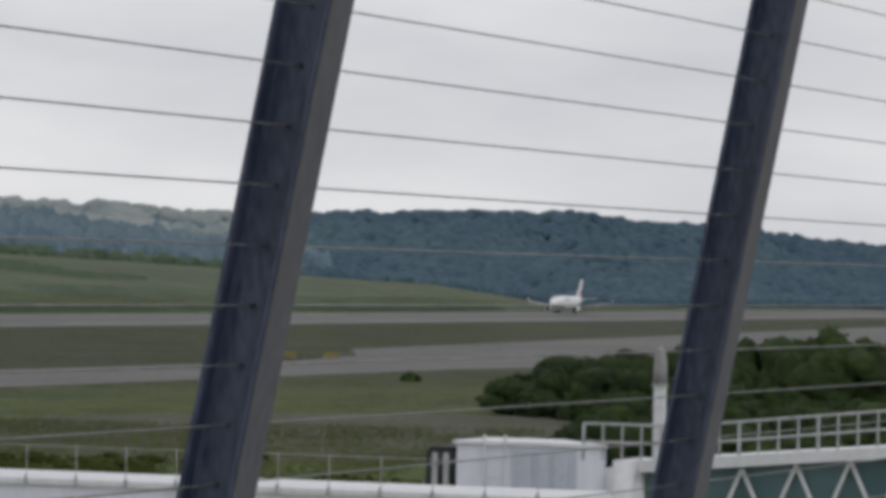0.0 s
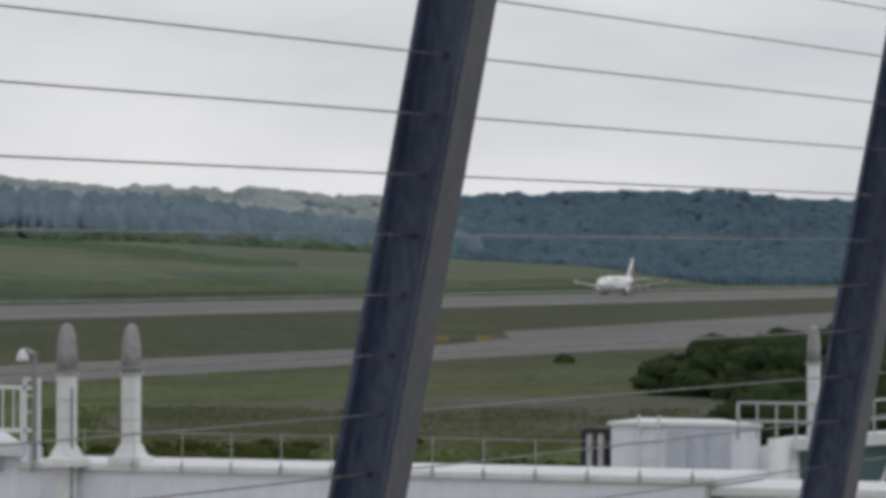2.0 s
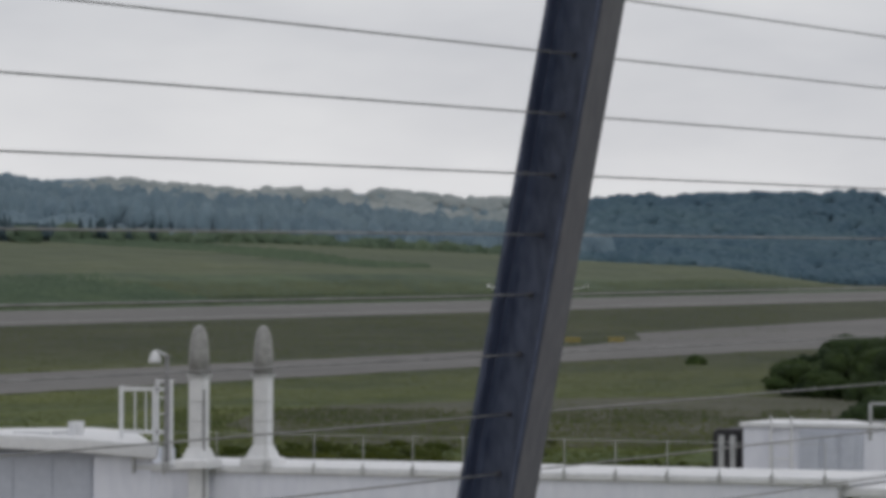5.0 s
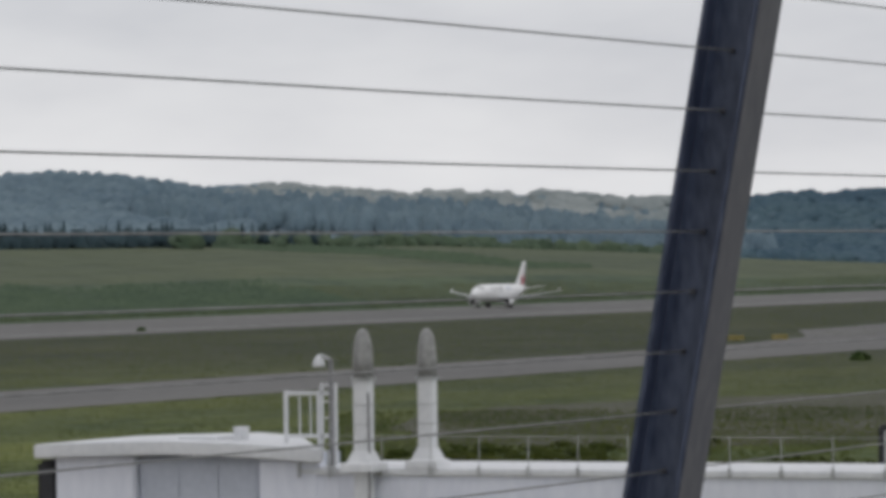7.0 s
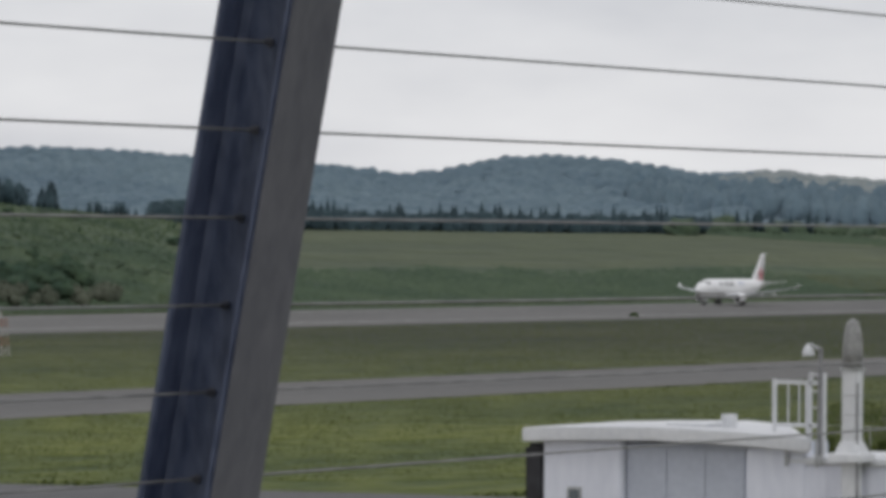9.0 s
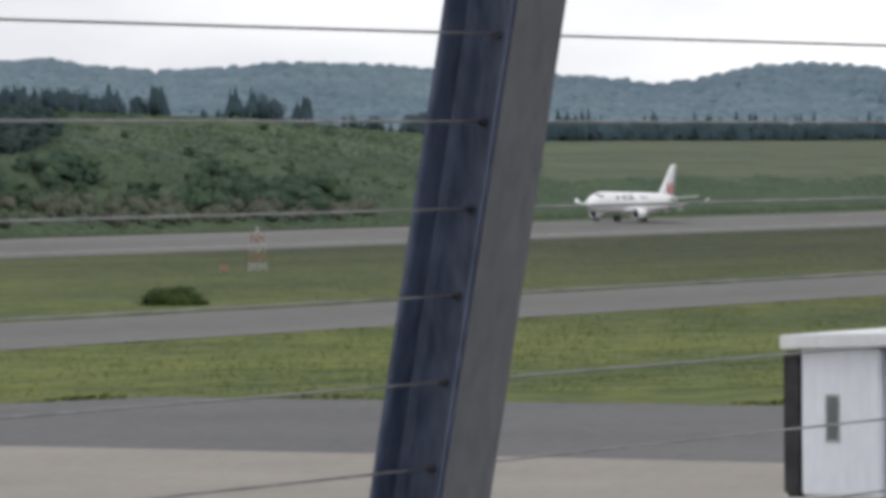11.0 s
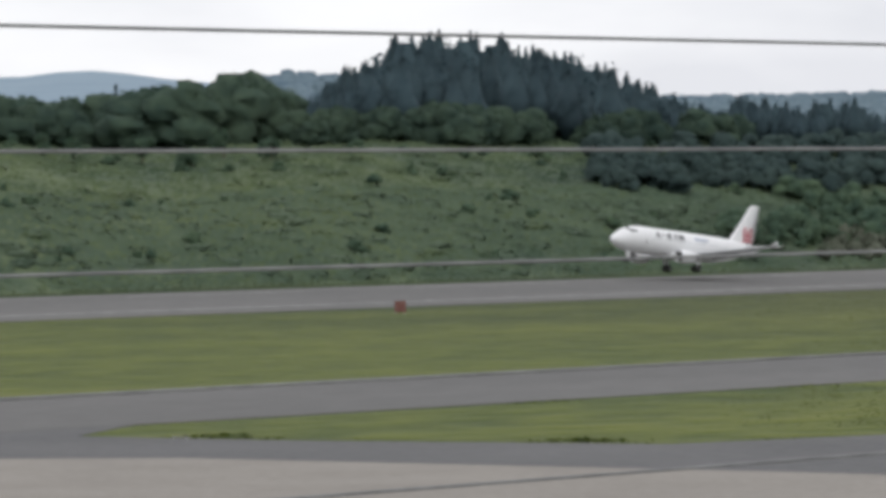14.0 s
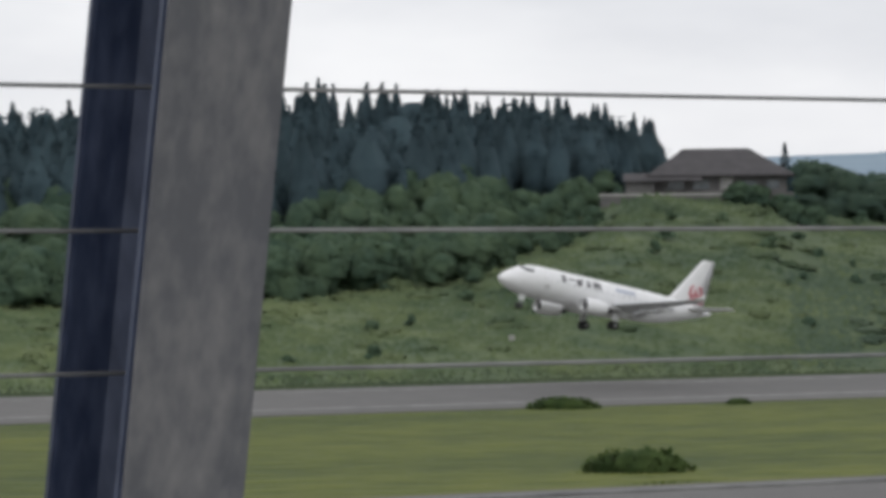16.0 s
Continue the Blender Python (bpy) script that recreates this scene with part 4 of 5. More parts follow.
# ---------------------------------------------------------------- the airliner
def build_airliner():
    jet = thing("airliner", pose(1374, 427, 1.42, 0, 0, 180), "white twin-engined regional jet with a red tail emblem", "aircraft")
    nose = 14.0
    # stations: distance from the nose, centre height, half width, half height
    st = [(0.0, 2.86, 0.03, 0.03), (0.12, 2.86, 0.30, 0.29), (0.45, 2.88, 0.60, 0.60), (1.0, 2.93, 0.90, 0.93), (1.7, 3.03, 1.17, 1.26), (2.5, 3.13, 1.38, 1.54), (3.4, 3.20, 1.50, 1.72), (4.6, 3.22, 1.58, 1.81),
          (6.0, 3.22, 1.58, 1.82), (10.0, 3.22, 1.58, 1.82), (14.0, 3.22, 1.58, 1.82), (18.5, 3.22, 1.58, 1.82), (20.5, 3.27, 1.54, 1.76), (22.5, 3.40, 1.40, 1.58), (24.5, 3.60, 1.16, 1.28), (26.5, 3.80, 0.86, 0.92),
          (28.2, 3.95, 0.54, 0.56), (29.4, 4.04, 0.26, 0.28), (29.9, 4.07, 0.12, 0.13)]
    st = [(s - 0.7 * max(0.0, 1 - s / 6.0), *rest) for s, *rest in st]
    s_all = [p[0] for p in st]

    def skin(s, ang, off=0.0):
        """A point of the fuselage's skin: distance from the nose, angle from the side (0) to the top (90)."""
        zc, w, h = (float(np.interp(s, s_all, [p[k] for p in st])) for k in (1, 2, 3))
        a = radians(ang)
        return Vector((nose - s, (w + off) * math.cos(a), zc + (h + off) * math.sin(a)))

    rings = [[skin(s, 360 * i / 40) for i in range(40)] for s in sorted(set(s_all + [7.5, 12.0, 16.0, 21.5, 23.5, 25.5, 27.4]))]
    part("fuselage", loft(bmesh.new(), rings), SKIN, jet, "glossy white fuselage", True)

    def patch(name, s0, s1, a0, a1, mat, parent, side, label="", off=0.012, n=4):
        """A thin shell that follows the skin between two stations and two angles."""
        bm = bmesh.new()
        grid = []
        for d in (off, off - 0.03):
            grid.append([[bm.verts.new((p.x, p.y * side, p.z)) for p in (skin(s0 + (s1 - s0) * i / n, a0 + (a1 - a0) * j / n, d) for j in range(n + 1))] for i in range(n + 1)])
        for g in grid:
            for i in range(n):
                for j in range(n):
                    bm.faces.new((g[i][j], g[i + 1][j], g[i + 1][j + 1], g[i][j + 1]))
        edge = lambda g: [g[i][0] for i in range(n + 1)] + [g[n][j] for j in range(1, n + 1)] + [g[i][n] for i in range(n - 1, -1, -1)] + [g[0][j] for j in range(n - 1, 0, -1)]
        e0, e1 = edge(grid[0]), edge(grid[1])
        for i in range(len(e0)):
            k = (i + 1) % len(e0)
            bm.faces.new((e0[i], e0[k], e1[k], e1[i]))
        bmesh.ops.recalc_face_normals(bm, faces=bm.faces[:])
        return part(name, bm, mat, parent, label, True)

    for side in (1, -1):
        for s0, s1, a0, a1 in ((1.75, 2.25, 54, 84), (2.02, 2.62, 37, 55), (2.55, 3.15, 33, 49)):
            patch("cockpit_window", s0, s1, a0, a1, COCKPIT_GLASS, jet, side, "dark cockpit window")
        for i in range(20):
            s = 6.3 + i * 0.79
            patch("cabin_window", s, s + 0.22, 8, 17, CABIN_GLASS, jet, side, "small pale cabin window", n=2)
        patch("cabin_door", 4.5, 5.3, -16, 38, SKIN, jet, side, off=0.008)
        patch("cabin_door", 22.0, 22.75, -12, 38, SKIN, jet, side, off=0.008)
        # dark slanted marks of the airline's title, as plain shapes
        for s, w, a0, a1 in ((7.0, 0.6, 17, 46), (8.0, 0.8, 29, 36), (9.1, 0.8, 17, 40), (9.6, 0.5, 36, 46), (10.6, 0.5, 17, 46), (11.5, 0.5, 17, 46), (12.0, 0.6, 30, 46), (12.2, 0.45, 17, 28)):
            patch("title_mark", s, s + w, a0, a1, LIVERY_GREY, jet, side, "dark grey livery mark", 0.014, 2)
        patch("title_mark", 14.8, 17.6, 24, 42, GREY_PANEL, jet, side, "grey livery patch", 0.014, 3)

    # wings: sections of chord c at span y
    def wing(parent, name, sections, side, mat, label=""):
        rings = []
        for y, s, c, z, t, tilt in sections:
            ring = []
            for i in range(18):
                a = 2 * math.pi * i / 18
                u = 0.5 - 0.5 * math.cos(a)
                th = t * c * (1.48 * math.sqrt(max(u, 0)) - 0.63 * u - 1.76 * u * u + 1.42 * u ** 3 - 0.51 * u ** 4) * (1 if a < math.pi else -0.75)
                ring.append((nose - s - u * c, side * (y - th * math.sin(radians(tilt))), z + th * math.cos(radians(tilt))))
            rings.append(ring)
        return part(name, loft(bmesh.new(), rings), mat, parent, label, True)

    for side in (1, -1):
        w = wing(jet, "wing", [(0.6, 10.2, 7.0, 1.75, 0.13, 0), (1.6, 10.7, 6.2, 1.82, 0.125, 0), (4.4, 12.2, 4.2, 2.05, 0.115, 0), (8.5, 14.3, 2.9, 2.68, 0.105, 0), (12.4, 16.3, 1.75, 3.3, 0.10, 0)], side, WING_GREY, "grey swept wing")
        wing(w, "winglet", [(12.38, 16.3, 1.75, 3.3, 0.10, 10), (12.75, 16.7, 1.4, 3.43, 0.09, 40), (13.0, 17.2, 1.0, 3.75, 0.08, 66), (13.12, 17.5, 0.5, 4.05, 0.08, 70)], side, SKIN, "upswept white winglet")
        wing(w, "flap", [(1.6, 16.7, 1.5, 1.52, 0.10, 0), (4.4, 16.1, 1.2, 1.80, 0.10, 0), (8.6, 17.0, 0.85, 2.42, 0.10, 0)], side, WING_GREY, "lowered flap")
        for y, s in ((3.0, 15.3), (6.0, 15.7), (8.3, 16.3)):
            b = bmesh.new()
            zz = float(np.interp(y, (1.6, 12.4), (1.62, 2.65)))
            loft(b, [[(nose - s - d, side * y + r * math.cos(a), zz - 0.12 - 0.05 * d + r * 1.4 * math.sin(a)) for a in np.arange(8) * math.pi / 4] for d, r in ((-1.0, 0.02), (-0.4, 0.12), (0.6, 0.13), (1.5, 0.02))])
            part("flap_fairing", b, SKIN, w, "white flap track fairing", True)
        b = bmesh.new()
        bmesh.ops.create_uvsphere(b, u_segments=10, v_segments=6, radius=0.09, matrix=Matrix.Translation((nose - 16.35, side * 12.45, 3.31)))
        part("wingtip_light", b, BARE_METAL, w)
        wing(jet, "tailplane", [(0.3, 25.2, 3.2, 4.05, 0.10, 0), (2.8, 26.7, 2.2, 4.25, 0.09, 0), (5.0, 28.0, 1.3, 4.45, 0.09, 0)], side, SKIN, "white tailplane")
        # engine
        ey, ez, es = side * 4.15, 1.36, 8.3
        prof_out = [(0.0, 0.70), (0.06, 0.77), (0.3, 0.84), (1.0, 0.885), (1.9, 0.86), (2.7, 0.74), (3.1, 0.66)]
        prof_in = [(3.1, 0.62), (2.4, 0.62), (0.5, 0.64), (0.08, 0.66)]
        circle = lambda d, r: [(nose - es - d, ey + r * math.cos(a), ez + r * math.sin(a)) for a in np.arange(28) * 2 * math.pi / 28]
        b = bmesh.new()
        vs = [[b.verts.new(p) for p in circle(d, r)] for d, r in prof_out + prof_in]
        for k in range(len(vs)):
            p, q = vs[k], vs[(k + 1) % len(vs)]
            for i in range(28):
                b.faces.new((p[i], p[(i + 1) % 28], q[(i + 1) % 28], q[i]))
        bmesh.ops.recalc_face_normals(b, faces=b.faces[:])
        eng = part("engine", b, SKIN, jet, "white engine nacelle", True)
        b = bmesh.new()
        bmesh.ops.create_circle(b, cap_ends=True, segments=28, radius=0.645, matrix=Matrix.Translation((nose - es - 0.6, ey, ez)) @ Matrix.Rotation(radians(90), 4, "Y"))
        for i in range(16):
            a = i * math.pi / 8
            box(b, (nose - es - 0.58, ey - 0.02, ez), (nose - es - 0.52, ey + 0.02, ez + 0.01))
            tip = Vector((nose - es - 0.5, ey + 0.63 * math.cos(a), ez + 0.63 * math.sin(a)))
            rod(b, (nose - es - 0.52, ey + 0.2 * math.cos(a), ez + 0.2 * math.sin(a)), tip, 0.03, 0.05, 4)
        part("fan", b, DARK_METAL, eng, "dark engine fan")
        b = bmesh.new()
        rings = [circle(d, r) for d, r in ((0.02, 0.795), (-0.035, 0.74), (0.02, 0.655))]
        vs = [[b.verts.new(p) for p in ring] for ring in rings]
        for p, q in ((vs[0], vs[1]), (vs[1], vs[2]), (vs[2], vs[0])):
            for i in range(28):
                b.faces.new((p[i], p[(i + 1) % 28], q[(i + 1) % 28], q[i]))
        bmesh.ops.recalc_face_normals(b, faces=b.faces[:])
        part("intake_lip", b, BARE_METAL, eng, "bare metal intake lip", True)
        b = bmesh.new()
        loft(b, [circle(d, r) for d, r in ((2.6, 0.50), (3.4, 0.42), (4.3, 0.14))])
        part("exhaust_cone", b, DARK_METAL, eng, "dark exhaust cone", True)
        b = bmesh.new()
        loft(b, [[(nose - s, ey + x, z) for x, z in ((-0.12, z0), (0.12, z0), (0.12, z1), (-0.12, z1))] for s, z0, z1 in ((9.2, 2.05, 2.22), (10.5, 1.9, 2.35), (12.6, 1.6, 2.1), (13.6, 1.72, 1.95))])
        part("pylon", b, SKIN, eng)

    # fin
    b = bmesh.new()
    fin = [(4.0, 20.6, 8.0, 0.04), (4.75, 22.9, 5.8, 0.22), (5.1, 23.6, 5.15, 0.24), (7.5, 25.7, 3.5, 0.17), (9.8, 27.6, 1.9, 0.10), (10.0, 28.0, 1.4, 0.05)]
    loft(b, [[(nose - s - u * c, side * t * math.sin(math.pi * min(1, u * 1.6) ** 0.6) if 0 < u < 1 else 0.0, z) for u, side in ((0, 1), (0.12, 1), (0.3, 1), (0.62, 0.9), (1, 1), (0.62, -0.9), (0.3, -1), (0.12, -1))] for z, s, c, t in fin])
    tail = part("fin", b, SKIN, jet, "tall white tail fin", True)
    for side in (1, -1):
        y0 = side * 0.245
        # a red ring broken at the top, with a solid lower bowl, as a plain emblem
        b = bmesh.new()
        cx, cz = nose - 27.2, 6.1
        for k in range(16):
            a0, a1 = radians(120 + k * 18.75), radians(120 + (k + 1) * 18.75)
            q = [(cx + r * math.cos(a), cz + r * math.sin(a)) for a, r in ((a0, 0.74), (a1, 0.74), (a1, 0.96), (a0, 0.96))]
            lo = [b.verts.new((x, y0, z)) for x, z in q]
            hi = [b.verts.new((x, y0 - side * 0.12, z)) for x, z in q]
            b.faces.new(lo)
            b.faces.new(list(reversed(hi)))
            for i in range(4):
                b.faces.new((lo[i], lo[(i + 1) % 4], hi[(i + 1) % 4], hi[i]))
        for x0, x1, z0, z1 in ((-0.6, 0.6, -0.5, -0.22), (-0.16, 0.16, -0.22, 0.3), (-1.1, 1.0, -1.18, -0.98)):
            box(b, (cx + x0, min(y0, y0 - side * 0.12), cz + z0), (cx + x1, max(y0, y0 - side * 0.12), cz + z1))
        part("tail_emblem", b, LIVERY_RED, tail, "red round tail emblem")

    # belly fairing
    b = bmesh.new()
    loft(b, [[(nose - s, w * math.cos(a), 1.80 + h * math.sin(a)) for a in np.arange(20) * math.pi / 10] for s, w, h in ((9.4, 0.5, 0.15), (10.4, 1.35, 0.5), (12.0, 1.75, 0.66), (15.5, 1.75, 0.66), (17.2, 1.3, 0.5), (18.3, 0.5, 0.15))])
    part("belly_fairing", b, SKIN, jet, "white belly fairing", True)

    def wheel(parent, x, y, r, w):
        b = bmesh.new()
        ring = lambda yy, rr: [(x + rr * math.cos(a), yy, r + rr * math.sin(a)) for a in np.arange(20) * math.pi / 10]
        loft(b, [ring(y - w / 2, r * 0.62), ring(y - w / 2, r * 0.9), ring(y - w / 3, r), ring(y + w / 3, r), ring(y + w / 2, r * 0.9), ring(y + w / 2, r * 0.62)])
        t = part("tyre", b, TYRE, parent, "black tyre", True)
        b = bmesh.new()
        loft(b, [ring(y - w * 0.52, r * 0.2), ring(y - w * 0.45, r * 0.55), ring(y + w * 0.45, r * 0.55), ring(y + w * 0.52, r * 0.2)])
        part("rim", b, GALVANISED, t)

    legs = []
    for x, y, tw in ((0.0, 2.6, 0.32), (0.0, -2.6, 0.32), (nose - 2.6, 0.0, 0.24)):
        main = abs(y) > 0.1
        top = 2.3 if main else 1.6
        r = 0.5 if main else 0.31
        b = rod(bmesh.new(), (x, y, r), (x, y, top), 0.09 if main else 0.07, sides=10)
        rod(b, (x, y - tw * 1.6, r), (x, y + tw * 1.6, r), 0.06)
        rod(b, (x - 0.5, y * 0.7, top), (x, y, 0.9), 0.05)
        gear = part("main_gear" if main else "nose_gear", b, GALVANISED, jet, "extended undercarriage leg")
        legs += [gear] if main else []
        for k in (-1, 1):
            wheel(gear, x, y + k * tw * 1.15, r, tw)
        b = boxed((x - 0.45, y + (0.32 if main else 0.3) * (1 if y >= 0 else -1) - 0.015, 0.95), (x + 0.45, y + (0.32 if main else 0.3) * (1 if y >= 0 else -1) + 0.015, 1.75), 0.01)
        part("gear_door", b, SKIN, gear)
    return jet, legs


jet, main_legs = build_airliner()


# ---------------------------------------------------------------- boarding bridges
def build_bridge():
    x0 = 80.0
    bridge = thing("boarding_bridge", pose(0, 0, 0), "white ribbed boarding bridge with a cab at its end", "boarding bridge", "boarding bridges")
    roof, base = 10.0, 7.2
    # corridor
    body = part("corridor", boxed((x0, 25.1, base), (x0 + 2.9, 39.2, roof - 0.124)), WHITE_PANEL, bridge, "white ribbed corridor wall")
    for i in range(44):
        y = 25.3 + i * 0.315
        part("rib", boxed((x0 - 0.014, y, base + 0.05), (x0 - 0.002, y + 0.16, roof - 0.2), 0.004), WHITE_PANEL, body)
    part("roof_edge", boxed((x0 - 0.06, 24.9, roof - 0.12), (x0 + 3.0, 38.4, roof + 0.02), 0.03), ROOF_WHITE, bridge, "white roof sheet")
    for i in range(14):
        y = 25.3 + i * 0.95
        b = boxed((x0 - 0.15, y - 0.025, roof - 0.1), (x0 - 0.1, y + 0.025, roof + 0.06))
        rod(b, (x0 - 0.1, y, roof), (x0 - 0.1, y, roof + 0.09), 0.02)
        part("roof_clip", b, GALVANISED, bridge, "small grey roof clip")
        part("stanchion", rod(bmesh.new(), (x0 - 0.1, y, roof + 0.05), (x0 - 0.1, y, roof + 0.62), 0.009, sides=6), GALVANISED, bridge)
    part("roof_cable", rod(bmesh.new(), (x0 - 0.1, 25.3, roof + 0.6), (x0 - 0.1, 37.65, roof + 0.6), 0.005, sides=6), GALVANISED, bridge, "thin roof safety cable")
    for y in (35.15, 33.1, 31.05, 29.0, 26.95):
        w = part("window_frame", boxed((x0 - 0.05, y - 0.48, 7.75), (x0 + 0.02, y + 0.48, 9.22), 0.02), WHITE_PANEL, bridge)
        part("pane", boxed((x0 - 0.07, y - 0.40, 7.83), (x0 - 0.052, y + 0.40, 9.14), 0.01), BLIND_GLASS, w, "pale grey window glass")
        part("hood", boxed((x0 - 0.14, y - 0.5, 9.24), (x0 - 0.052, y + 0.5, 9.29), 0.01), ROOF_WHITE, w)
    # lower roof nearer the terminal
    low = part("link_corridor", boxed((x0 + 0.3, 6.0, base - 0.2), (x0 + 3.0, 24.88, 9.68)), WHITE_PANEL, bridge)
    part("link_roof", boxed((x0 + 0.1, 6.0, 9.684), (x0 + 3.2, 25.7, 9.86), 0.03), ROOF_WHITE, low, "white roof sheet")
    part("joint_strip", boxed((x0 - 0.06, 25.02, base), (x0 - 0.02, 25.09, 9.8)), GALVANISED, low)
    # cab
    cab = part("cab", boxed((x0, 41.75, 7.45), (x0 + 3.6, 43.4, 10.2), 0.04), WHITE_PANEL, bridge, "white bridge cab")
    part("cab_side", boxed((x0 + 0.15, 39.2, 7.45), (x0 + 3.5, 41.74, 10.18), 0.03), GREY_PANEL, cab, "grey curved side shutter")
    for i in range(3):
        y = 39.3 + i * 0.8
        part("shutter_leaf", boxed((x0 + 0.13, y, 7.5), (x0 + 0.148, y + 0.785, 10.1), 0.006), GREY_PANEL, cab)
    part("cab_corner", boxed((x0 - 0.04, 38.0, 7.3), (x0 + 0.3, 39.19, 10.14), 0.03), WHITE_PANEL, cab)
    b = bmesh.new()
    prof = [(37.95, 10.36), (39.3, 10.45), (41.0, 10.50), (42.6, 10.46), (43.72, 10.42)]
    inset = lambda x, y: y + 0.55 * (x - x0) * max(0.0, (40.6 - y) / 2.65)
    loft(b, [[(x, inset(x, y), z) for y, z in prof] + [(x, inset(x, y), z - 0.26) for y, z in reversed(prof)] for x in (x0 - 0.25, x0 + 3.8)])
    bmesh.ops.bevel(b, geom=b.edges[:], offset=0.03, segments=2, affect="EDGES")
    part("cab_roof", b, ROOF_WHITE, cab, "overhanging white cab roof")
    part("bumper", boxed((x0 + 0.1, 43.42, 7.4), (x0 + 3.5, 43.86, 10.12), 0.08), RUBBER, cab, "black rubber closure")
    slot = part("cab_window", boxed((x0 - 0.03, 42.58, 8.45), (x0 + 0.02, 42.88, 9.34), 0.012), GALVANISED, cab)
    part("pane", boxed((x0 - 0.05, 42.62, 8.5), (x0 - 0.032, 42.84, 9.29), 0.008), WINDOW_GLASS, slot, "narrow dark window")
    part("roof_box", boxed((x0 + 0.8, 39.95, 10.46), (x0 + 1.15, 40.12, 10.72), 0.01), ROOF_WHITE, cab, "small white box on the roof")
    part("roof_hatch", boxed((x0 + 0.5, 40.3, 10.46), (x0 + 1.6, 41.1, 10.54), 0.01), ROOF_WHITE, cab)
    for y in (38.35, 37.75):
        part("roof_stay", rod(bmesh.new(), (x0 - 0.1, y, 9.85), (x0 - 0.1, y, 10.35), 0.03), GALVANISED, cab)
    # ladder cage behind the cab's roof
    cage = part("ladder_cage", bmesh.new(), ROOF_WHITE, bridge, "white safety cage over a ladder")
    cx, y0, y1, z0, z1 = x0 + 1.0, 38.2, 39.13, 10.1, 11.38
    for y in (y0, y0 + 0.25, y1):
        part("cage_post", boxed((cx - 0.03, y - 0.03, z0), (cx + 0.03, y + 0.03, z1)), ROOF_WHITE, cage)
    for y in (y1 - 0.28, y1 - 0.5, y1 - 0.64):
        part("cage_bar", rod(bmesh.new(), (cx, y, z0 + 0.45), (cx, y, z1 - 0.1), 0.016), ROOF_WHITE, cage)
    for z in (z1 - 0.05, z0 + 0.45):
        part("cage_rail", boxed((cx - 0.025, y0, z - 0.035), (cx + 0.025, y1, z + 0.035)), ROOF_WHITE, cage)
    for y in (y0 + 0.2, y0 - 0.08):
        part("ladder_rail", boxed((cx - 0.025, y - 0.025, z0 - 0.2), (cx + 0.025, y + 0.025, z1 + 0.13), 0.004), ROOF_WHITE, cage)
    for k in range(5):
        part("rung", rod(bmesh.new(), (cx, y0 - 0.08, z1 + 0.1 - 0.3 * k), (cx, y0 + 0.2, z1 + 0.1 - 0.3 * k), 0.014), ROOF_WHITE, cage)
    # legs
    for y in (28.0, 38.0):
        leg = part("leg", boxed((x0 + 1.0, y - 0.35, -0.05), (x0 + 1.7, y + 0.35, base), 0.03), WHITE_PANEL, bridge, "white steel support leg")
        part("wheel_bogie", boxed((x0 + 0.3, y - 0.6, 0.0), (x0 + 2.4, y + 0.6, 0.8), 0.1), RUBBER, leg)


def capped_pillar(x, y, width, z0, z_cap, z_top, flare, label, parent_z=0.0):
    """A square white pillar under a rounded, weathered grey cap."""
    p = thing("vent_pillar", pose(x, y, z0), label, "pillar", "vent pillars")
    h, hw, cr = z_cap - z0, width * 0.36, width * 0.48
    shaft = part("shaft", boxed((-hw, -hw, 0), (hw, hw, h), 0.015), ROOF_WHITE, p, "white square shaft")
    for k in (0.35, 0.62):
        part("band", boxed((-hw - 0.006, -hw - 0.006, h - 1.3 * k - 0.02), (hw + 0.006, hw + 0.006, h - 1.3 * k), 0.003), GALVANISED, shaft)
    # added grey rod that draws the shadow line down the tall pillar's edge
    if z0 < 1:
        part("shadow_rod", rod(bmesh.new(), (-hw + 0.01, -hw - 0.02, 0), (-hw + 0.01, -hw - 0.02, h - 0.25), 0.02, sides=8), POLE_GREY, p, "grey rod standing for the shadow line along the shaft")
    part("collar", boxed((-hw - 0.03, -hw - 0.03, h - 0.03), (hw + 0.03, hw + 0.03, h + 0.03), 0.01), GALVANISED, p)
    top = z_top - z_cap
    b = bmesh.new()
    loft(b, [[(r * math.cos(a), r * math.sin(a), h + 0.03 + top * u) for a in np.arange(14) * math.pi / 7] for u, r in ((0, cr * 1.0), (0.4, cr * 0.97), (0.68, cr * 0.86), (0.86, cr * 0.68), (0.95, cr * 0.46), (1.0, cr * 0.16))])
    part("cap", b, CAP_MESH, p, "weathered grey rounded cap", True)
    if flare:
        zf = flare - z0
        b = bmesh.new()
        loft(b, [[(sx * a, sy * a, z) for sx, sy in ((-1, -1), (1, -1), (1, 1), (-1, 1))] for z, a in ((zf, hw + 0.18), (zf + 0.13, hw + 0.17), (zf + 0.16, hw + 0.09), (zf + 0.24, hw + 0.06), (zf + 0.36, hw + 0.012))])
        part("flared_base", b, ROOF_WHITE, p, "flared white base")


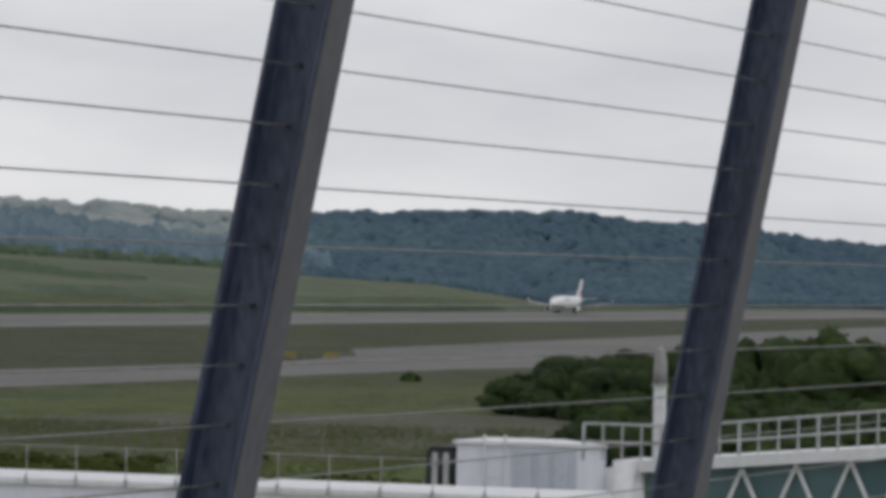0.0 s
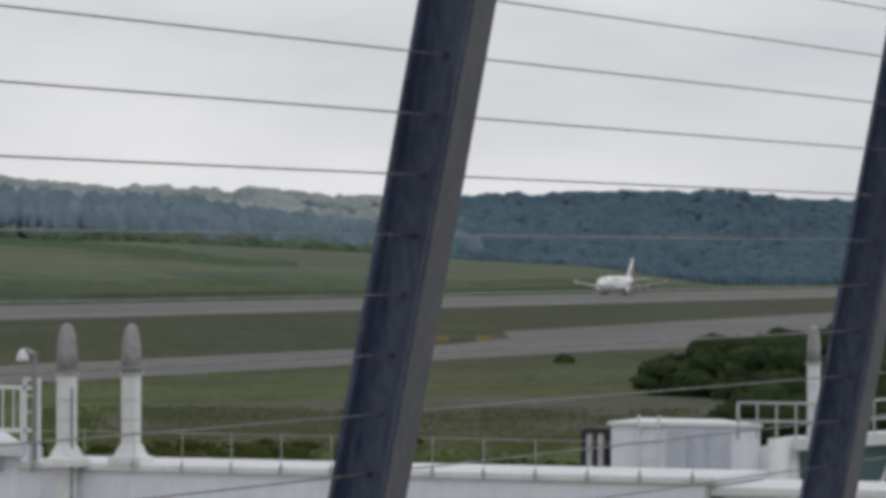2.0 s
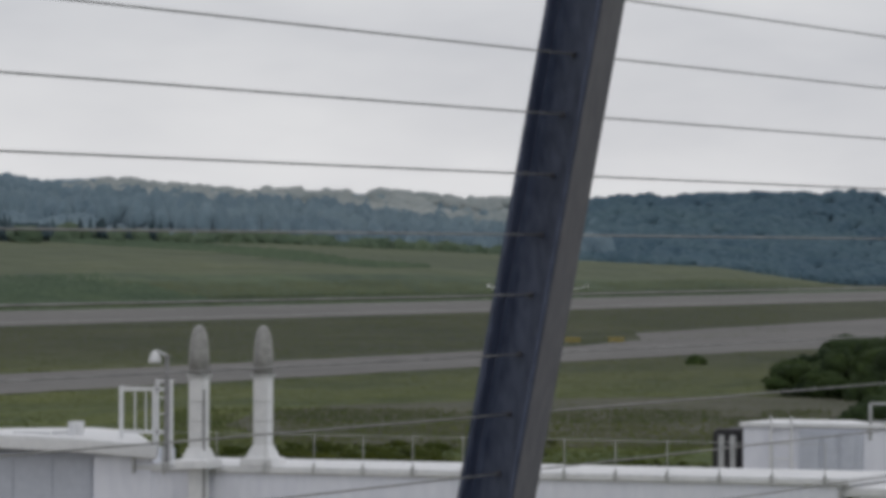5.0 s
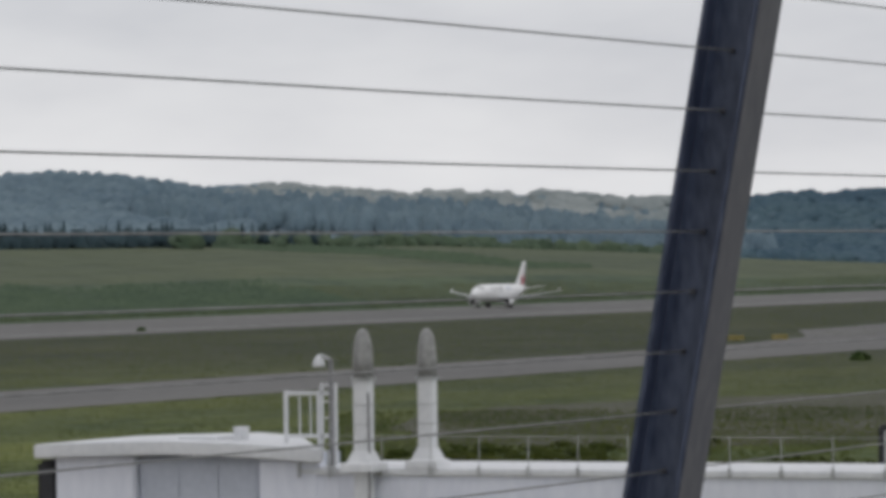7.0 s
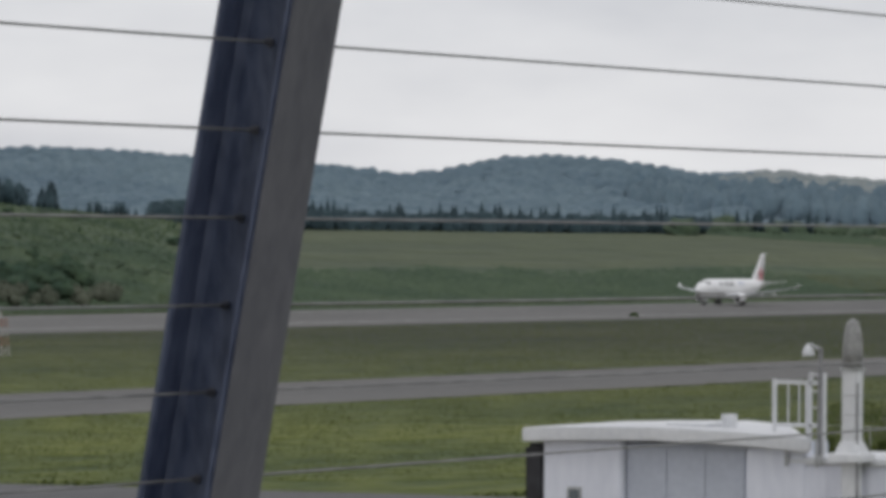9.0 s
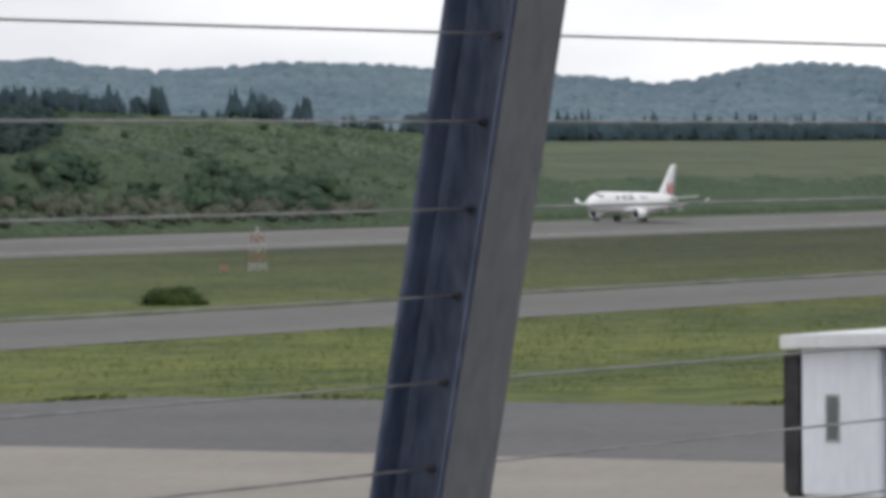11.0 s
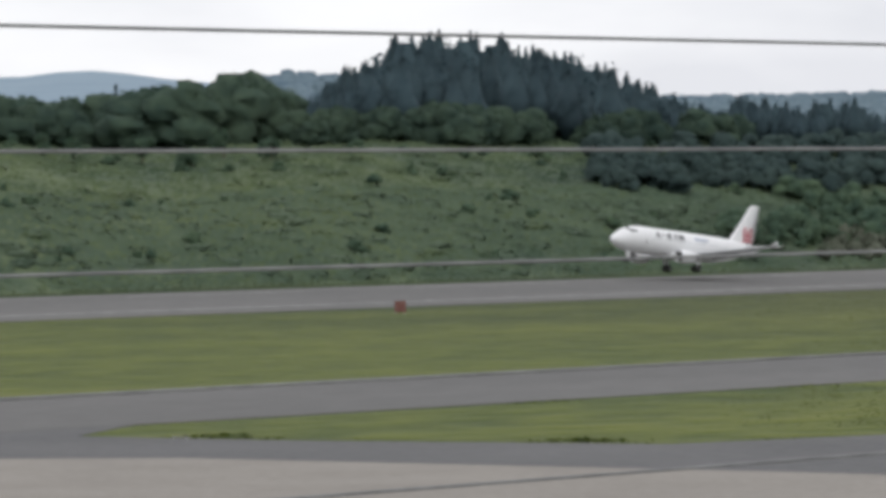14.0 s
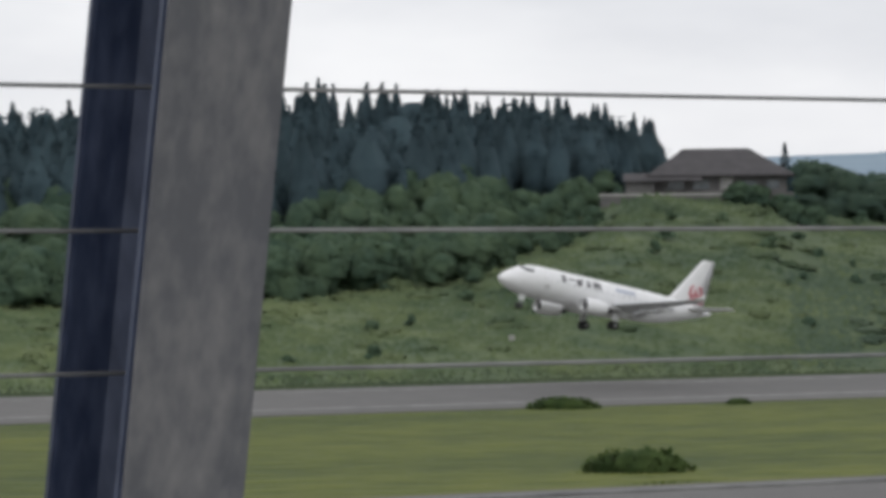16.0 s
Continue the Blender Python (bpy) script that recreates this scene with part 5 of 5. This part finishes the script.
def build_lamp():
    lamp = thing("floodlight", pose(80.6, 38.02, 10.02), "white domed floodlight on a grey pole", "lamp")
    part("pole", rod(bmesh.new(), (0, 0, 0), (0, 0, 1.95), 0.055, 0.045, 10), POLE_GREY, lamp)
    part("arm", rod(bmesh.new(), (0, 0, 1.93), (0, 0.2, 2.02), 0.03), GALVANISED, lamp)
    b = bmesh.new()
    loft(b, [[(r * math.cos(a), 0.24 + r * math.sin(a), z) for a in np.arange(14) * math.pi / 7] for z, r in ((1.80, 0.12), (1.86, 0.115), (1.95, 0.085), (2.01, 0.04), (2.03, 0.01))])
    part("shade", b, ROOF_WHITE, lamp, "white domed shade", True)


def build_second_bridge():
    x0 = 98.0
    bridge = thing("boarding_bridge", pose(0, 0, 0), "white boarding bridge with teal glazed truss walls", "boarding bridge", "boarding bridges")
    plan = lambda g, z: [(x0 - g, 29.55 - g, z), (x0 - g, 32.85 + g, z), (x0 + 2.4, 32.85 + g, z), (x0 + 2.4, 31.2, z), (x0 + 0.9, 30.2 - g, z)]
    b = loft(bmesh.new(), [plan(0, 7.2), plan(0, 10.2)])
    bmesh.ops.bevel(b, geom=b.edges[:], offset=0.03, segments=2, affect="EDGES")
    cab = part("cab", b, WHITE_PANEL, bridge, "white bridge cab")
    b = loft(bmesh.new(), [plan(0.05, 10.204), plan(0.05, 10.28)])
    part("cab_roof", b, ROOF_WHITE, cab, "white cab roof")
    part("side_shutter", boxed((x0 - 0.04, 30.2, 7.3), (x0 - 0.003, 31.6, 10.15), 0.01), GREY_PANEL, cab, "light grey side shutter")
    for y in (30.35, 30.75, 31.15):
        part("shutter_slat", boxed((x0 - 0.07, y, 7.4), (x0 - 0.042, y + 0.3, 10.1), 0.008), GREY_PANEL, cab)
    part("bumper", boxed((x0 + 0.2, 32.91, 9.1), (x0 + 2.4, 33.6, 10.12), 0.06), RUBBER, cab, "black rubber closure")
    for y in (33.05, 33.3):
        part("bumper_strip", boxed((x0 + 0.1, y, 9.1), (x0 + 0.19, y + 0.12, 10.0), 0.01), GALVANISED, cab)
    for y in (31.75, 32.2):
        part("ladder_rail", boxed((x0 - 0.1, y - 0.025, 8.4), (x0 - 0.05, y + 0.025, 10.42), 0.005), ROOF_WHITE, cab)
    for k in range(6):
        part("rung", rod(bmesh.new(), (x0 - 0.075, 31.75, 8.55 + 0.33 * k), (x0 - 0.075, 32.2, 8.55 + 0.33 * k), 0.014), ROOF_WHITE, cab)
    part("rotunda", boxed((x0 - 0.3, 28.72, 7.4), (x0 + 2.0, 29.52, 9.98), 0.16), ROOF_WHITE, bridge, "rounded white joint housing", True)
    # sloping glazed corridor
    ys = (8.0, 28.75)
    zr = lambda y: float(np.interp(y, (23.5, 28.0), (10.45, 9.98)))
    b = bmesh.new()
    loft(b, [[(x, y, z) for x, z in ((x0 - 0.25, zr(y)), (x0 + 3.2, zr(y)), (x0 + 3.2, zr(y) - 0.24), (x0 - 0.25, zr(y) - 0.24))] for y in (8.0, 15.0, 23.5, 28.75)])
    part("roof", b, ROOF_WHITE, bridge, "white roof sheet with a rail")
    b = bmesh.new()
    loft(b, [[(x, y, z) for x, z in ((x0 + 0.1, zr(y) - 0.244), (x0 + 2.8, zr(y) - 0.244), (x0 + 2.8, zr(y) - 2.7), (x0 + 0.1, zr(y) - 2.7))] for y in (8.0, 15.0, 23.5, 28.7)])
    glaz = part("glazing", b, TEAL_GLASS, bridge, "teal tinted glazing")
    for i in range(8):
        y = 28.3 - i * 1.15 * 1.0
        for s in (0.0, 1.0):
            ya, yb = (y, y - 0.55) if s == 0 else (y - 1.1, y - 0.55)
            part("truss_member", rod(bmesh.new(), (x0 - 0.05, ya, zr(ya) - 1.5), (x0 - 0.05, yb, zr(yb) - 0.24), 0.045, sides=8), ROOF_WHITE, glaz, "white diagonal truss member")
    b = bmesh.new()
    loft(b, [[(x, y, z) for x, z in ((x0 - 0.12, zr(y) - 1.42), (x0 + 0.02, zr(y) - 1.42), (x0 + 0.02, zr(y) - 1.6), (x0 - 0.12, zr(y) - 1.6))] for y in (8.0, 15.0, 23.5, 28.7)])
    part("lower_chord", b, ROOF_WHITE, glaz, "white lower chord")
    # roof rail
    for i in range(26):
        y = 30.05 - i * 0.42
        z = zr(min(y, 28.7))
        thick = 0.03 if i % 4 else 0.045
        part("rail_post", rod(bmesh.new(), (x0, y, z - 0.02), (x0, y, z + 0.74), thick * 0.8, sides=6), GALVANISED, bridge)
    for h in (0.74, 0.36):
        b = bmesh.new()
        for ya, yb in ((30.05, 28.0), (28.0, 23.5), (23.5, 19.0)):
            rod(b, (x0, ya, zr(min(ya, 28.7)) + h), (x0, yb, zr(yb) + h), 0.028, sides=6)
        part("rail", b, GALVANISED, bridge, "grey guard rail")
    for y in (12.0, 27.0):
        part("leg", boxed((x0 + 1.1, y - 0.3, -0.05), (x0 + 1.7, y + 0.3, zr(y) - 2.7), 0.03), WHITE_PANEL, bridge, "white steel support leg")
    part("cab_leg", boxed((x0 + 1.1, 30.5, -0.05), (x0 + 1.7, 31.1, 7.2), 0.03), WHITE_PANEL, bridge)


build_bridge()
capped_pillar(79.72, 36.97, 0.40, 0.0, 11.63, 12.5, 9.98, "white square pillar with a grey cap beside the bridge")
capped_pillar(80.25, 35.95, 0.38, 10.02, 11.63, 12.5, 10.02, "white square pillar with a grey cap on the bridge roof")
build_lamp()
build_second_bridge()
capped_pillar(98.3, 28.5, 0.31, 9.9, 11.55, 12.32, None, "slim white pillar with a grey cap on the glazed bridge")


# ---------------------------------------------------------------- things on the airfield and the hill
def build_house():
    az, r = 40.2, 785.0
    x, y, _ = at(az, r)
    z = ground_z(x, y) + 0.3
    house = thing("farmhouse", pose(x, y, z - 1.0, 0, 0, -az), "broad old farmhouse with a brown hipped roof", "house")
    W = 10.5
    part("plinth", boxed((-W - 1, -7, -6), (W + 1, 8, 1.0)), HOUSE_WALL, house)
    wall = part("wall", boxed((-W, -5.0, 1.0), (W, 6.5, 4.0)), HOUSE_WALL, house, "weathered plank wall")
    b = bmesh.new()
    lo = [(-W - 1.2, -6.5, 3.9), (W + 1.2, -6.5, 3.9), (W + 1.2, 8, 3.9), (-W - 1.2, 8, 3.9)]
    hi = [(-W + 4.5, 0.3, 8.2), (W - 6.0, 0.3, 8.2), (W - 6.0, 1.2, 8.2), (-W + 4.5, 1.2, 8.2)]
    loft(b, [[(p[0], p[1], p[2] - 0.3) for p in lo], lo, hi])
    part("roof", b, ROOF_BROWN, house, "brown hipped roof")
    b = bmesh.new()
    loft(b, [[(-W - 5, -7.5, 2.9), (-3, -7.5, 2.9), (-3, -4.9, 4.1), (-W - 5, -4.9, 4.1)], [(-W - 5, -7.5, 3.05), (-3, -7.5, 3.05), (-3, -4.9, 4.25), (-W - 5, -4.9, 4.25)]])
    part("porch_roof", b, ROOF_BROWN, house)
    part("annex", boxed((-W - 4.6, -6.8, -0.5), (-W - 0.02, -4.0, 2.88)), HOUSE_WALL, house)
    for i, (x0, w, h, mat) in enumerate(((-8.5, 2.8, 1.6, WINDOW_GLASS), (-4.5, 2.8, 1.6, WINDOW_GLASS), (-0.2, 2.2, 2.2, SIGN_WHITE), (3.4, 2.4, 1.5, WINDOW_GLASS), (7.2, 2.2, 1.5, WINDOW_GLASS))):
        win = part("window", boxed((x0, -5.12, 1.5), (x0 + w, -5.003, 1.5 + h), 0.02), HOUSE_WALL, wall)
        part("pane", boxed((x0 + 0.12, -5.18, 1.6), (x0 + w - 0.12, -5.123, 1.4 + h), 0.01), mat, win, "white shutter" if mat is SIGN_WHITE else "dark window pane")
    fence = thing("retaining_wall", pose(x, y, z - 1.0, 0, 0, -az), "long pale wall below the farmhouse", "wall")
    part("wall_face", boxed((-19, -10.5, -6), (1.5, -10.0, 0.55), 0.03), HOUSE_WALL, fence)
    part("coping", boxed((-19.2, -10.6, 0.554), (1.7, -9.9, 0.95), 0.03), SIGN_WHITE, fence, "pale coping")


def build_marker():
    m = thing("striped_marker", pose(469, 326.5, 0), "faded orange and white lattice marker mast on the grass", "marker")
    for k, (z0, z1, w0, w1, mat) in enumerate(((0, 1.1, 1.5, 1.4, SIGN_WHITE), (1.1, 2.2, 1.4, 1.3, ORANGE), (2.2, 3.3, 1.3, 1.2, SIGN_WHITE), (3.3, 4.4, 1.2, 1.1, ORANGE))):
        b = bmesh.new()
        for sx, sy in ((-1, -1), (1, -1), (1, 1), (-1, 1)):
            rod(b, (sx * w0 / 2, sy * w0 / 2, z0), (sx * w1 / 2, sy * w1 / 2, z1), 0.055, sides=6)
            rod(b, (sx * w0 / 2, sy * w0 / 2, z0), (-sx * w1 / 2, sy * w1 / 2, z1), 0.04, sides=6)
            rod(b, (sx * w0 / 2, sy * w0 / 2, z0), (sx * w1 / 2, -sy * w1 / 2, z1), 0.04, sides=6)
        part("lattice_stage", b, mat, m, "orange stage" if mat is ORANGE else "white stage")
    part("top_cone", rod(bmesh.new(), (0, 0, 4.3), (0, 0, 5.3), 0.22, 0.05, 10), SIGN_WHITE, m)


def build_sign(name, x, y, w, h, mat, label, turn=-45, z=None):
    s = thing(name, pose(x, y, ground_z(x, y) if z is None else z, 0, 0, turn), label, "sign", "airfield signs")
    part("panel", boxed((-w / 2, -0.12, 0.18), (w / 2, 0.12, 0.18 + h), 0.03), mat, s)
    for k in (-1, 1):
        part("foot", boxed((k * w * 0.35 - 0.05, -0.06, -0.05), (k * w * 0.35 + 0.05, 0.06, 0.179)), GALVANISED, s)


build_house()
build_marker()
build_sign("ground_sign", 461.5, 326, 1.0, 0.7, ORANGE, "small faded orange marker on the grass")
build_sign("distance_sign", 394.5, 376.5, 1.25, 1.25, SIGN_RED, "weathered red sign beside the runway")
build_sign("taxiway_sign", 679, 254, 2.4, 0.8, SIGN_YELLOW, "yellow sign beside the taxiway", -70)
build_sign("taxiway_sign", 684, 249, 2.4, 0.8, SIGN_YELLOW, "yellow sign beside the taxiway", -70)
build_sign("cabinet", 389, 502.5, 0.75, 0.75, SIGN_WHITE, "small white cabinet beyond the runway")
build_sign("drain_cover", 189, 197.4, 1.0, 0.06, SIGN_WHITE, "small pale slab at the grass edge", z=0.0)


# ---------------------------------------------------------------- what moves
def motions():
    """The take-off: the airliner rolls along the runway, lifts its nose and climbs away."""
    def row(t, x, z=1.42, pitch=0.0):
        return t, pose(x, 427, z, 0, -pitch, 180)

    walk(jet, [
        row(0, 1373.6), row(0.5, 1351), row(1, 1327.8), row(1.5, 1303.4), row(2, 1278.5), row(2.5, 1253), row(3, 1226.7), row(3.5, 1199.8), row(4, 1171.3),
        row(6.5, 1024), row(7, 992.8), row(7.5, 961.7), row(8, 929.2), row(10.5, 760.3, 1.42, 0.4), row(11, 725.3, 1.42, 1.2), row(11.5, 689.6, 1.42, 2.2),
        row(12, 653.4, 1.42, 3.2), row(12.5, 616.2, 1.45, 4.2), row(13, 578.5, 1.6, 4.8), row(13.5, 540.8, 1.95, 5.4), row(14, 502.2, 2.6, 6.1),
        row(14.5, 463.0, 3.45, 6.9), row(15, 423.3, 4.55, 7.9), row(15.5, 383.1, 6.1, 9.5), row(16, 342.7, 7.95, 10.8)])
    # the struts stretch as the weight comes off the wheels
    for leg in main_legs:
        walk(leg, [(0, pose(0, 0, 0)), (12.5, pose(0, 0, 0)), (14, pose(0, 0, -0.35)), (16, pose(0, 0, -0.45))])


motions()
